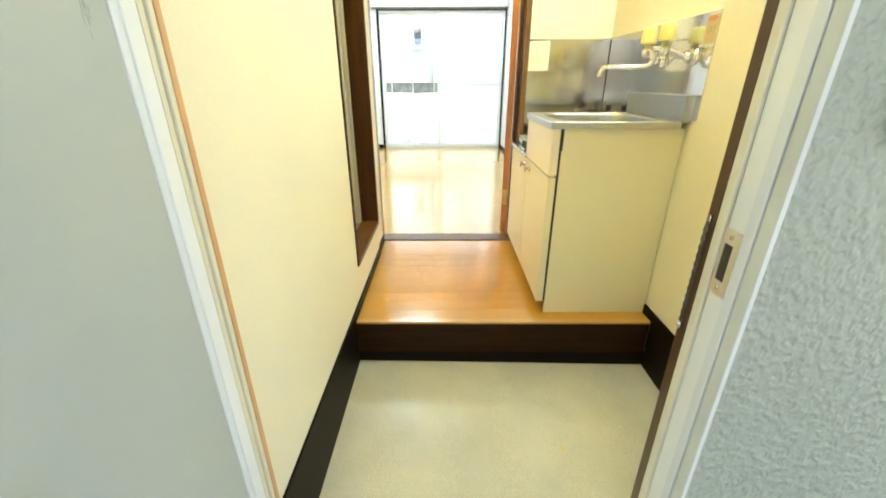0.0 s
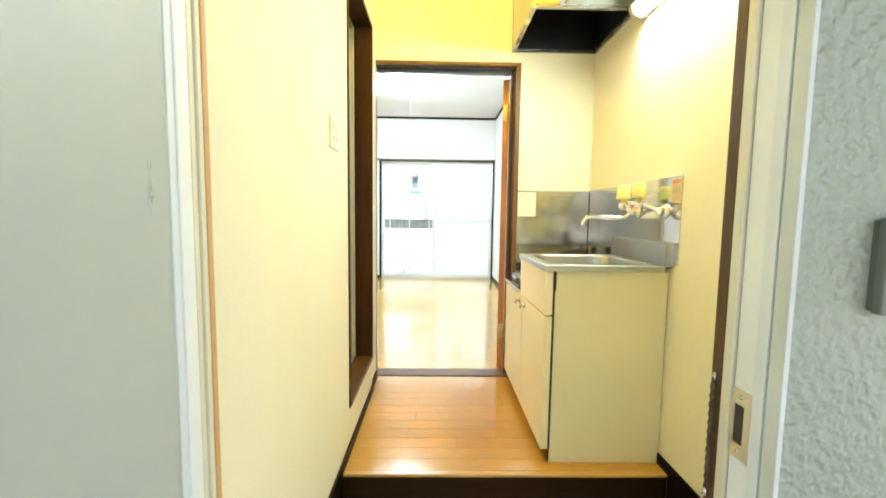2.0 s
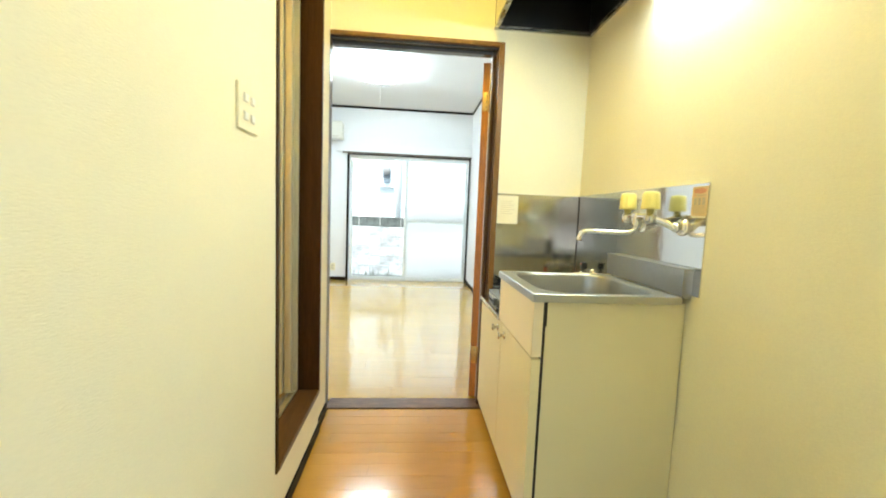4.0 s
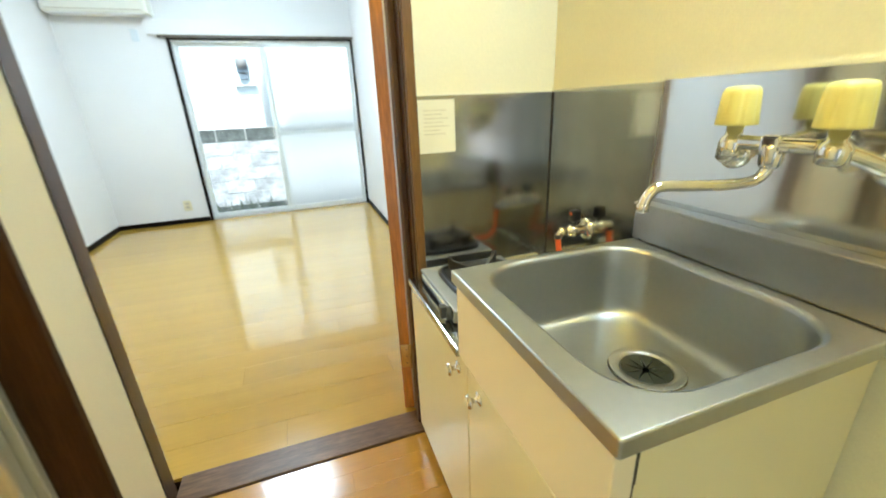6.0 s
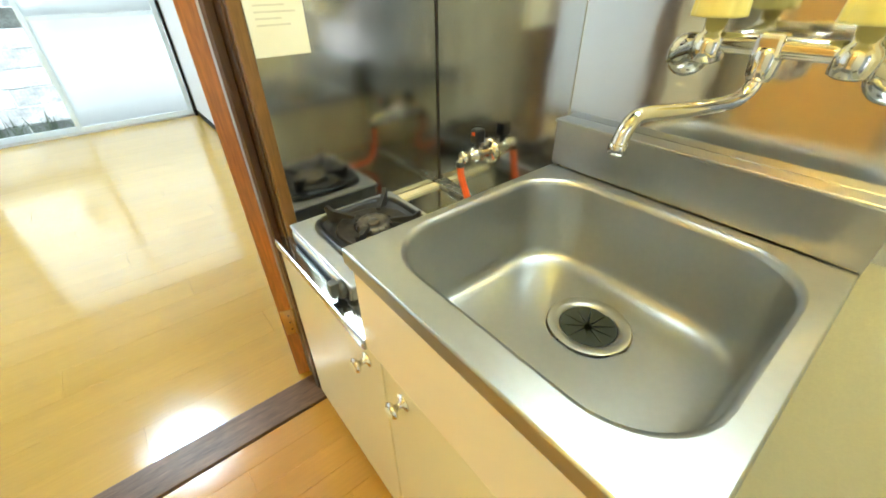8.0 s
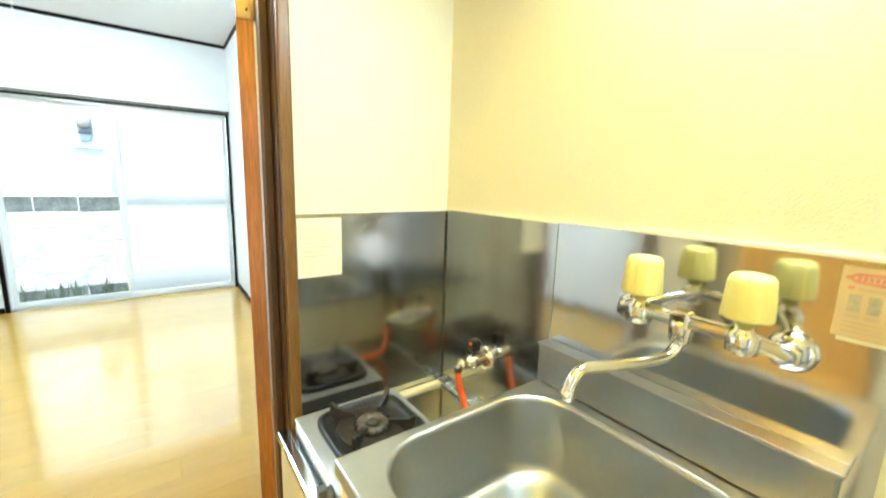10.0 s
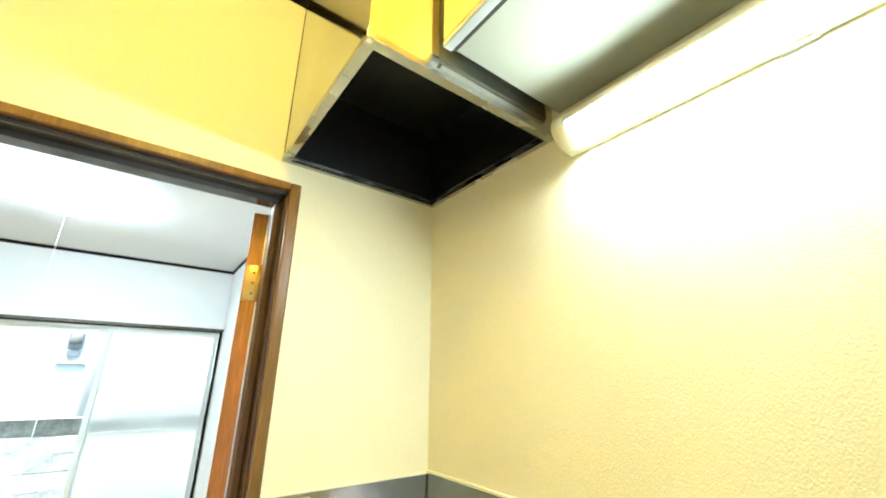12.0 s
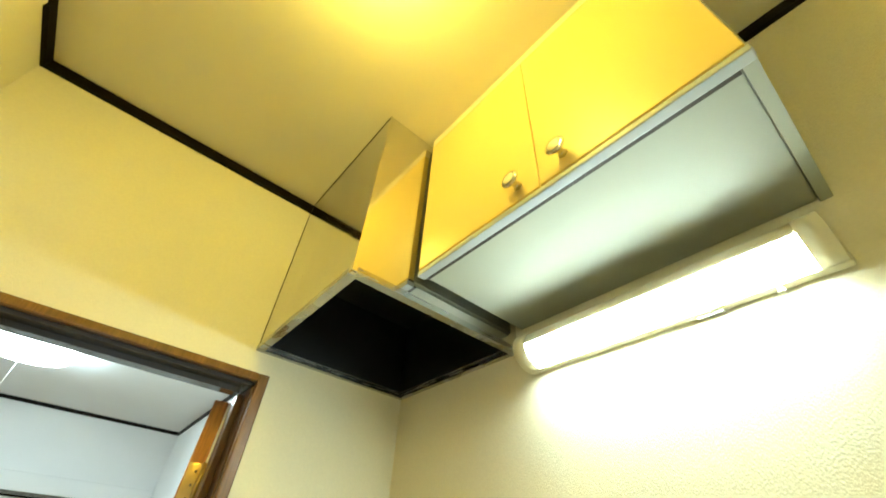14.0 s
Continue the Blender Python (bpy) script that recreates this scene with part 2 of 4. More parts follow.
# ---- mesh helpers ----
def box(bm, x0, y0, z0, x1, y1, z1, bevel=0.0, seg=2):
    g = bmesh.ops.create_cube(bm, size=1.0)
    vs = g["verts"]
    for v in vs:
        v.co = Vector(((x0 + x1) / 2 + v.co.x * (x1 - x0), (y0 + y1) / 2 + v.co.y * (y1 - y0), (z0 + z1) / 2 + v.co.z * (z1 - z0)))
    if bevel:
        es = list({e for v in vs for e in v.link_edges})
        bmesh.ops.bevel(bm, geom=es, offset=bevel, segments=seg, affect="EDGES", profile=0.5)
    return bm


def boxes(*list_of, bevel=0.0):
    bm = bmesh.new()
    for b in list_of:
        box(bm, *b, bevel=bevel)
    return bm


def lathe(bm, profile, origin=(0, 0, 0), axis=(0, 0, 1), n=24, close=True):
    """Spin (radius, height) pairs about an axis through origin."""
    q = Vector((0, 0, 1)).rotation_difference(Vector(axis).normalized()).to_matrix()
    o = Vector(origin)
    rings = []
    for r, h in profile:
        rings.append([bm.verts.new(o + q @ Vector((r * math.cos(6.28318 * i / n), r * math.sin(6.28318 * i / n), h))) for i in range(n)])
    for a, b in zip(rings, rings[1:]):
        for i in range(n):
            bm.faces.new((a[i], a[(i + 1) % n], b[(i + 1) % n], b[i]))
    if close:
        bm.faces.new(rings[0][::-1])
        bm.faces.new(rings[-1])
    for f in bm.faces:
        f.smooth = True
    return bm


def pipe(bm, points, radius, n=12, steps=6, taper=1.0):
    """A round pipe along a smoothed line."""
    p = [Vector(a) for a in points]
    line = []
    for i in range(len(p) - 1):
        a, b, c, d = p[max(i - 1, 0)], p[i], p[i + 1], p[min(i + 2, len(p) - 1)]
        for k in range(steps):
            t = k / steps
            line.append(0.5 * (2 * b + (c - a) * t + (2 * a - 5 * b + 4 * c - d) * t * t + (3 * b - a - 3 * c + d) * t ** 3))
    line.append(p[-1])
    rings, ref = [], Vector((0.31, 0.17, 0.93))
    for i, c in enumerate(line):
        tan = (line[min(i + 1, len(line) - 1)] - line[max(i - 1, 0)]).normalized()
        u = tan.cross(ref).normalized()
        w = tan.cross(u)
        r = radius * (1 + (taper - 1) * i / (len(line) - 1))
        rings.append([bm.verts.new(c + r * (math.cos(6.28318 * k / n) * u + math.sin(6.28318 * k / n) * w)) for k in range(n)])
    for a, b in zip(rings, rings[1:]):
        for k in range(n):
            bm.faces.new((a[k], a[(k + 1) % n], b[(k + 1) % n], b[k])).smooth = True
    bm.faces.new(rings[0][::-1])
    bm.faces.new(rings[-1])
    return bm


def part(name, bm, material, parent=None, label="", kind="", category="", group=""):
    bmesh.ops.recalc_face_normals(bm, faces=bm.faces[:])
    me = bpy.data.meshes.new(name)
    bm.to_mesh(me)
    bm.free()
    me.materials.append(M[material])
    ob = new(name, me)
    if parent is not None:
        ob.parent = parent
        ob.matrix_parent_inverse = parent.matrix_world.inverted()
    return tagged(ob, label, category, group, kind)


def thing(name, at, label, category, group=""):
    ob = new(name)
    ob.location = at
    ob.empty_display_size = 0.1
    bpy.context.view_layer.update()
    return tagged(ob, label, category, group)


def solid(name, bm, material, label, category, kind="structure"):
    return part(name, bm, material, None, label, kind, category)


def rounded_rect(x0, y0, x1, y1, r, n=8):
    pts = []
    for cx, cy, a0 in ((x1 - r, y1 - r, 0), (x0 + r, y1 - r, 90), (x0 + r, y0 + r, 180), (x1 - r, y0 + r, 270)):
        for i in range(n + 1):
            a = radians(a0 + 90 * i / n)
            pts.append((cx + r * math.cos(a), cy + r * math.sin(a)))
    return pts


# ---- the large structure ----
# kitchen: x 0..1.32, y 1.0..2.875; room: x -1.37..1.30, y 3.0..6.93; outside passage: y < 0.86
E_X, K_Y, W_Y, CEIL = 1.32, 2.875, 6.93, 2.63
W_X, N_X = -0.012, -0.022  # face of the west wall, and of its narrow end by the doorway
solid("wall_west", boxes((-0.105, 1.026, -0.25, W_X, 2.05, CEIL), (-0.105, 2.655, -0.25, N_X, K_Y, CEIL), (-0.105, 2.05, -0.25, W_X, 2.655, 0.2), (-0.105, 2.05, 2.08, W_X, 2.655, CEIL)), "paper", "cream textured wallpaper wall with the bathroom opening", "wall")
solid("wall_east", boxes((E_X, 0.98, -0.25, E_X + 0.12, 2.94, CEIL)), "paper", "cream textured wallpaper wall behind the kitchen sink", "wall")
solid("wall_partition", boxes((0.858, K_Y, 0, E_X, 2.94, CEIL), (-0.105, K_Y, 1.973, 0.858, 2.94, CEIL), (-0.105, K_Y, 0, -0.057, 2.94, 1.973)), "paper", "cream wallpaper partition wall around the inner doorway", "wall")
solid("wall_room_south", boxes((0.858, 2.94, 0, 1.42, 3.0, CEIL), (-1.62, 2.94, 1.973, 0.858, 3.0, CEIL), (-1.62, 2.94, 0, -0.057, 3.0, 1.973)), "white", "white wallpaper wall of the room beside the doorway", "wall")
solid("wall_room_east", boxes((1.30, 3.0, -0.1, 1.42, W_Y + 0.15, CEIL)), "white", "white textured wallpaper side wall of the room", "wall")
solid("wall_room_west", boxes((-1.62, 3.0, -0.1, -1.50, W_Y + 0.15, CEIL)), "white", "white textured wallpaper wall of the room", "wall")
solid("wall_window", boxes((-1.50, W_Y, -0.1, -0.56, W_Y + 0.15, CEIL), (-0.56, W_Y, 1.95, 1.30, W_Y + 0.15, CEIL), (1.285, W_Y, -0.1, 1.30, W_Y + 0.15, 1.95), (-0.56, W_Y, -0.1, 1.285, W_Y + 0.15, -0.03)), "white", "white wall around the balcony window", "wall")
solid("wall_entry", boxes((0.806, 0.895, -0.25, 1.44, 0.98, CEIL), (-0.105, 0.895, 1.86, 0.806, 0.98, CEIL)), "paper", "cream wall inside beside the entrance door", "wall")
solid("wall_outside", boxes((0.806, 0.863, -0.3, 2.6, 0.895, 2.9)), "plaster", "grey sprayed rough plaster outer wall beside the entrance", "wall")
solid("wall_outside_head", boxes((-0.06, 0.863, 1.86, 0.806, 0.895, 2.9)), "plaster", "grey sprayed rough plaster above the entrance door", "wall")
solid("wall_outside_west", boxes((-2.2, 0.863, -0.3, -0.06, 0.895, 2.9)), "plaster", "grey sprayed rough plaster outer wall behind the open door", "wall")
solid("ceiling_kitchen", boxes((-0.105, 0.98, CEIL, E_X + 0.12, 2.94, CEIL + 0.1)), "kceil", "cream board kitchen ceiling", "ceiling")
solid("ceiling_room", boxes((-1.62, 2.94, CEIL, 1.42, W_Y + 0.15, CEIL + 0.1)), "wceil", "white board ceiling of the room", "ceiling")
solid("subfloor", boxes((-0.105, 1.914, -0.25, E_X, K_Y + 0.01, -0.016), (-1.50, 3.0, -0.25, 1.30, W_Y, -0.016)), "dark", "dark subfloor under the boards", "floor")
bm = boxes((-0.105, 0.86, -0.27, E_X, 1.905, -0.21))
for v in bm.verts:
    v.co.z -= 0.018 * v.co.x  # falls towards the east wall
solid("floor_entry", bm, "genkan", "speckled grey-beige vinyl floor of the sunken entrance", "floor")
solid("floor_outside", boxes((-2.2, -1.6, -0.36, 2.6, 0.86, -0.23)), "concrete", "grey concrete floor of the outside passage", "floor")
# out of view; height and reach set to shade the door leaf's top
solid("slab_outside", boxes((-2.2, -2.1, 2.5, 2.6, 0.863, 2.65)), "concrete", "unseen slab added over the outside passage to hold back sky light", "ceiling")
ground = solid("ground", boxes((-40, -40, -0.5, 40, 60, -0.37)), "gravel", "grey gravel ground outside the building", "ground")

# step, threshold, baseboards, ceiling trims
solid("step_riser", boxes((W_X + 0.008, 1.902, -0.24, E_X - 0.008, 1.914, -0.011)), "riser", "dark brown riser board of the entrance step", "step")
solid("step_nosing", boxes((W_X + 0.001, 1.898, -0.011, E_X - 0.001, 1.9255, 0.001), bevel=0.003), "nosing", "light wooden nosing of the entrance step", "step")
solid("step_kick", boxes((W_X + 0.008, 1.897, -0.24, E_X - 0.008, 1.902, -0.165)), "base", "dark strip at the foot of the step", "trim")
solid("threshold", boxes((N_X, 2.884, -0.02, 0.835, 3.0, 0.006), bevel=0.003), "thresh", "worn brown wooden door threshold", "threshold")
solid("baseboard_kitchen_west", boxes((W_X, 1.03, -0.21, W_X + 0.008, 1.9, 0.045), (W_X, 1.9, 0, W_X + 0.008, 2.66, 0.045), (N_X, 2.66, 0, N_X + 0.008, K_Y - 0.014, 0.045)), "base", "dark vinyl baseboard along the cream wall", "baseboard")
solid("baseboard_kitchen_east", boxes((E_X - 0.008, 0.985, -0.24, E_X, 1.9, 0.045), (E_X - 0.008, 1.9, 0, E_X, 1.98, 0.045)), "base", "dark vinyl baseboard beside the sink unit", "baseboard")
solid("baseboard_room_east", boxes((1.292, 3.0, 0, 1.30, W_Y, 0.05)), "base", "dark vinyl baseboard of the room", "baseboard")
solid("baseboard_room_west", boxes((-1.50, 3.0, 0, -1.492, W_Y, 0.05)), "base", "dark vinyl baseboard of the room", "baseboard")
solid("baseboard_window", boxes((-1.492, W_Y - 0.008, 0, -0.59, W_Y, 0.05)), "base", "dark vinyl baseboard under the air conditioner", "baseboard")
solid("trim_kitchen_ceiling", boxes((N_X, K_Y - 0.014, CEIL - 0.032, 0.806, K_Y, CEIL), (N_X, 0.98, CEIL - 0.032, W_X + 0.004, K_Y - 0.014, CEIL), (E_X - 0.014, 0.98, CEIL - 0.032, E_X, 1.64, CEIL)), "base", "dark moulding along the kitchen ceiling", "trim")
solid("trim_room_ceiling", boxes((-1.50, W_Y - 0.014, CEIL - 0.03, 1.30, W_Y, CEIL), (1.286, 3.0, CEIL - 0.03, 1.30, W_Y - 0.014, CEIL), (-1.50, 3.0, CEIL - 0.03, -1.486, W_Y - 0.014, CEIL), (-1.486, 3.0, CEIL - 0.03, 1.286, 3.014, CEIL)), "base", "dark moulding along the room ceiling", "trim")

# ---- inner doorway and its open door ----
inner = thing("door_frame", (0.42, 2.94, 0), "brown varnished wooden frame of the inner doorway", "door frame")
inner["kind"] = "structure"
part("casing", boxes((0.836, 2.862, 0, 0.864, 2.885, 1.977), bevel=0.004), "frame", inner)
part("jamb", boxes((0.832, 2.885, 0.0, 0.858, 3.004, 1.946), bevel=0.003), "recess", inner)
part("stop", boxes((0.814, 2.925, 0.006, 0.832, 2.965, 1.93), bevel=0.003), "recess", inner)
part("jamb", boxes((-0.057, 2.862, 0, N_X, 2.939, 1.973), bevel=0.002), "recess", inner)
part("head", boxes((N_X, 2.862, 1.955, 0.836, 2.885, 1.977), bevel=0.004), "frame", inner)
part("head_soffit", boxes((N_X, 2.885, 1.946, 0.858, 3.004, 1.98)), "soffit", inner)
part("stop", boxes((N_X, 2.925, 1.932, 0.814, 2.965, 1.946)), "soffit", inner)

leaf = thing("room_door", (0.80, 3.02, 0.01), "orange-brown varnished wooden door standing open into the room", "door")
part("leaf", boxes((0.782, 3.016, 0.012, 0.82, 3.76, 1.926), bevel=0.002), "orange", leaf)
# pale strip added in place of the light between leaf and jamb
part("edge_strip", boxes((0.8205, 3.012, 0.012, 0.829, 3.03, 1.926)), "alu", leaf, "pale strip standing in for light through the hinge gap")
for z in (1.665, 0.215):
    bm = boxes((0.786, 3.010, z, 0.8195, 3.0165, z + 0.10), bevel=0.0008)
    lathe(bm, [(0.006, -0.002), (0.006, 0.102)], (0.822, 3.008, z), n=10)
    h = part("hinge", bm, "brass", leaf, "brass butt hinge")
    bm = bmesh.new()
    for k in (0.02, 0.05, 0.08):
        lathe(bm, [(0.0035, 0), (0.003, 0.0012)], (0.807, 3.010, z + k), (0, -1, 0), 8)
    part("screws", bm, "burner", h)
for o in [leaf]:
    o.rotation_euler[2] = radians(-13)

# ---- bathroom opening, folding door and bath behind ----
bathf = thing("bath_door_frame", (0, 2.34, 0.2), "dark brown wooden frame around the bathroom opening", "door frame")
bathf["kind"] = "structure"
part("jamb", boxes((-0.105, 2.05, 0.2, W_X + 0.006, 2.07, 2.08), bevel=0.002), "dark", bathf)
part("jamb", boxes((-0.105, 2.64, 0.2, W_X + 0.006, 2.662, 2.08), bevel=0.002), "dark", bathf)
part("sill", boxes((-0.105, 2.07, 0.2, W_X + 0.008, 2.64, 0.222), bevel=0.002), "sillwood", bathf)
part("head", boxes((-0.105, 2.07, 2.06, W_X + 0.006, 2.64, 2.08), bevel=0.002), "dark", bathf)
alu = thing("bath_door", (-0.13, 2.34, 0.2), "cream folding bathroom door folded open in an aluminium frame", "folding door")
part("side_rail", boxes((-0.165, 2.625, 0.2, -0.105, 2.66, 2.08), bevel=0.003), "railalu", alu)
part("side_rail", boxes((-0.165, 2.05, 0.2, -0.105, 2.075, 2.08), bevel=0.003), "alu", alu)
part("bottom_track", boxes((-0.165, 2.055, 0.19, -0.105, 2.625, 0.212), (-0.150, 2.055, 0.212, -0.142, 2.625, 0.224), (-0.115, 2.055, 0.212, -0.107, 2.625, 0.224)), "alu", alu)
part("top_track", boxes((-0.165, 2.055, 2.05, -0.105, 2.625, 2.08)), "alu", alu)
part("stile", boxes((-0.157, 2.588, 0.225, -0.122, 2.622, 2.05), bevel=0.006), "railalu", alu)
part("stile", boxes((-0.186, 2.575, 0.225, -0.158, 2.603, 2.05), bevel=0.006), "railalu", alu)
part("door_panel", boxes((-0.385, 2.588, 0.25, -0.185, 2.6, 2.05)), "bath", alu, "cream plastic door panel")
part("door_panel", boxes((-0.50, 2.606, 0.25, -0.165, 2.618, 2.05)), "bath", alu, "cream plastic door panel")
part("stile", boxes((-0.408, 2.578, 0.225, -0.386, 2.606, 2.05), bevel=0.005), "alu", alu)
part("bottom_rail", boxes((-0.385, 2.582, 0.225, -0.185, 2.604, 0.285), bevel=0.003), "bath", alu)
part("pull_bar", boxes((-0.385, 2.562, 1.138, -0.232, 2.588, 1.178), bevel=0.006), "bath", alu, "cream grooved pull bar")
part("bar_groove", boxes((-0.385, 2.556, 1.151, -0.235, 2.562, 1.165)), "orange", alu)
part("bar_end", boxes((-0.232, 2.558, 1.135, -0.19, 2.588, 1.183), bevel=0.005), "ivory_dark", alu, "grey plastic catch")
part("bar_shelf", boxes((-0.385, 2.566, 1.112, -0.19, 2.588, 1.122)), "bath", alu)
solid("bath_walls", boxes((-1.45, 1.2, 0.1, -1.40, 2.94, 2.15), (-1.40, 1.2, 0.1, -0.17, 1.25, 2.15), (-1.40, 2.89, 0.1, -0.17, 2.94, 2.15), (-0.17, 1.2, 0.1, -0.166, 2.03, 2.15), (-0.17, 2.66, 0.1, -0.166, 2.94, 2.15), (-0.17, 2.03, 2.08, -0.166, 2.66, 2.15)), "bath", "cream moulded walls of the bath unit", "wall")
solid("bath_floor", boxes((-1.40, 1.25, 0.1, -0.166, 2.89, 0.17)), "bath", "cream moulded floor of the bath unit", "floor")
solid("bath_ceiling", boxes((-1.45, 1.2, 2.15, -0.166, 2.94, 2.2)), "bath", "cream ceiling of the bath unit", "ceiling")
bl = thing("bath_lamp", (-0.75, 2.1, 2.15), "round warm glowing bathroom ceiling lamp", "lamp")
part("base", lathe(bmesh.new(), [(0.06, 0), (0.06, -0.02)], (-0.75, 2.1, 2.15)), "ivory", bl)
part("globe", lathe(bmesh.new(), [(0.055, -0.02), (0.075, -0.05), (0.065, -0.09), (0.02, -0.11)], (-0.75, 2.1, 2.15)), "bathbulb", bl)

# ---- entrance: frame, strike plate, chain, open steel door ----
ent = thing("entrance_frame", (0.4, 0.93, -0.21), "pale grey painted steel entrance door frame", "door frame")
ent["kind"] = "structure"
part("jamb", boxes((0.80, 0.907, -0.21, 0.806, 0.940, 1.86)), "jamb", ent)
part("jamb_edge", boxes((0.7985, 0.888, -0.21, 0.806, 0.9065, 1.86), bevel=0.001), "jamb3", ent, "bluish painted edge")
part("outer_lip", boxes((0.7990, 0.8620, -0.21, 0.806, 0.8845, 1.86), bevel=0.001), "jambo", ent)
part("seal", boxes((0.803, 0.8845, -0.21, 0.806, 0.888, 1.86)), "gasket", ent)
part("stop", boxes((0.796, 0.9435, -0.21, 0.806, 0.9615, 1.86), bevel=0.002), "jambc", ent, "cream painted stop")
part("seal", boxes((0.8025, 0.940, -0.21, 0.806, 0.9435, 1.86)), "gasket", ent)
part("liner", boxes((0.7965, 0.9615, -0.21, 0.806, 0.985, 1.86), bevel=0.002), "recess", ent, "dark brown wooden liner")
part("jamb_bevel", boxes((-0.05, 0.936, -0.21, -0.003, 0.9515, 1.86), bevel=0.002), "jamb3", ent)
part("jamb", boxes((-0.05, 0.9515, -0.21, 0.0, 0.980, 1.86), bevel=0.002), "jamb", ent)
part("jamb_groove", boxes((-0.05, 0.980, -0.21, -0.006, 0.985, 1.86)), "jamb2", ent)
part("jamb_edge", boxes((-0.05, 0.985, -0.21, -0.003, 0.998, 1.86), bevel=0.002), "jambc", ent)
part("jamb_groove", boxes((-0.05, 0.998, -0.21, -0.007, 1.002, 1.86)), "jamb2", ent)
part("jamb_edge", boxes((-0.05, 1.002, -0.21, 0.0, 1.013, 1.86), bevel=0.002), "jambc", ent)
part("liner", boxes((-0.05, 1.013, -0.21, 0.002, 1.026, 1.86), bevel=0.002), "tan", ent, "light orange wooden edge strip")
part("head", boxes((0.0, 0.90, 1.82, 0.80, 0.978, 1.86)), "jamb", ent)
part("sill", boxes((-0.05, 0.86, -0.21, 0.806, 0.96, -0.2)), "alu", ent, "metal door sill")
sp = part("strike_plate", boxes((0.7978, 0.906, 0.698, 0.7998, 0.940, 0.719), (0.7978, 0.906, 0.777, 0.7998, 0.940, 0.7985), (0.7978, 0.906, 0.719, 0.7998, 0.917, 0.777), (0.7978, 0.935, 0.719, 0.7998, 0.940, 0.777)), "alu", ent, "worn steel strike plate with a dark bolt hole")
part("bolt_hole", boxes((0.7990, 0.917, 0.719, 0.7999, 0.935, 0.777)), "black", sp)
bm = bmesh.new()
for z in (0.7085, 0.788):
    lathe(bm, [(0.004, 0), (0.003, 0.0012)], (0.7978, 0.924, z), (-1, 0, 0), 10)
part("screws", bm, "chrome", sp)
ch = thing("door_chain", (0.796, 0.975, 0.80), "steel door chain hanging from the brown door liner", "door chain")
part("chain_plate", boxes((0.7925, 0.971, 0.794, 0.7965, 0.979, 0.806), bevel=0.001), "steel", ch)
for i in range(24):
    bm = bmesh.new()
    z = 0.790 - i * 0.0074
    a = (i % 2) * math.pi / 2 + 0.5
    pts = []
    for k in range(9):
        w = 6.28318 * k / 8
        pts.append((0.7925 + 0.0026 * math.cos(w) * math.cos(a), 0.975 + 0.0024 * math.cos(w) * math.sin(a), z + 0.0056 * math.sin(w)))
    pipe(bm, pts, 0.0011, n=6, steps=2)
    part("chain_link", bm, "burner", ch)
part("chain_end", lathe(bmesh.new(), [(0.002, 0), (0.004, -0.004), (0.004, -0.012), (0.002, -0.014)], (0.7925, 0.975, 0.616)), "chrome", ch)

db = thing("door_bell", (0.93, 0.863, 0.925), "grey-green plastic door bell box on the rough outer wall", "door bell")
part("back_plate", boxes((0.896, 0.856, 0.932, 0.962, 0.8635, 1.043)), "bell", db)
part("case", boxes((0.893, 0.842, 0.929, 0.967, 0.856, 1.046), bevel=0.003), "bell", db)
part("button", lathe(bmesh.new(), [(0.011, 0), (0.011, 0.003), (0.008, 0.005), (0.001, 0.005)], (0.930, 0.842, 0.982), (0, -1, 0), 18), "gasket", db, "dark round push button")

ed = thing("entrance_door", (0, 0.925, -0.2), "grey painted steel entrance door standing open outwards", "door")
part("leaf", boxes((-0.042, 0.10, -0.195, -0.004, 0.935, 1.84), bevel=0.002), "door", ed)
part("latch_case", boxes((-0.004, 0.565, 0.54, 0.016, 0.637, 0.652), bevel=0.004), "ivory", ed, "cream latch case")
rnd = random.Random(5)
streaks = []
for i in range(14):
    y, z, w, h = 0.898 + rnd.gauss(0, 0.004), 1.064 + rnd.gauss(0, 0.012), 0.0006 + 0.0012 * rnd.random(), 0.004 + 0.01 * rnd.random()
    streaks.append((-0.0041, y, z, -0.0037 + 0.00002 * i, y + w, z + h))
bm = boxes(*streaks)
part("scuff_mark", bm, "smudge", ed, "grey scuff mark")

bm = bmesh.new()
rnd = random.Random(8)
ring = [bm.verts.new((0.816 + (0.010 + 0.004 * rnd.random()) * math.cos(6.28318 * k / 14), 1.430 + (0.013 + 0.004 * rnd.random()) * math.sin(6.28318 * k / 14), -0.2241)) for k in range(14)]
bm.faces.new(ring)
solid("floor_stain", bm, "stain", "small yellow stain on the entrance floor", "stain")
bm = bmesh.new()
for i in range(9):
    x = 0.2 + 0.9 * rnd.random()
    lathe(bm, [(0.002 + 0.003 * rnd.random(), 0), (0.001, 0.003)], (x, 1.885 + 0.008 * rnd.random(), -0.21 - 0.018 * x), n=6)
tagged(part("floor_crumbs", bm, "genkan"), "pale crumbs at the foot of the step", "dirt", "", "stuff")

# ---- switches ----
sw = thing("switch_plate", (W_X, 1.81, 1.31), "ivory plastic wall switch plate with four rockers", "light switch")
part("plate", boxes((W_X, 1.771, 1.273, W_X + 0.008, 1.886, 1.383), bevel=0.003), "ivory", sw)
for y in (1.799, 1.840):
    for z in (1.299, 1.343):
        part("rocker_frame", boxes((W_X + 0.008, y - 0.002, z - 0.002, W_X + 0.0086, y + 0.022, z + 0.020)), "ivory_dark", sw)
        part("rocker", boxes((W_X + 0.0086, y, z, W_X + 0.0125, y + 0.02, z + 0.018), bevel=0.0015), "acwhite", sw)

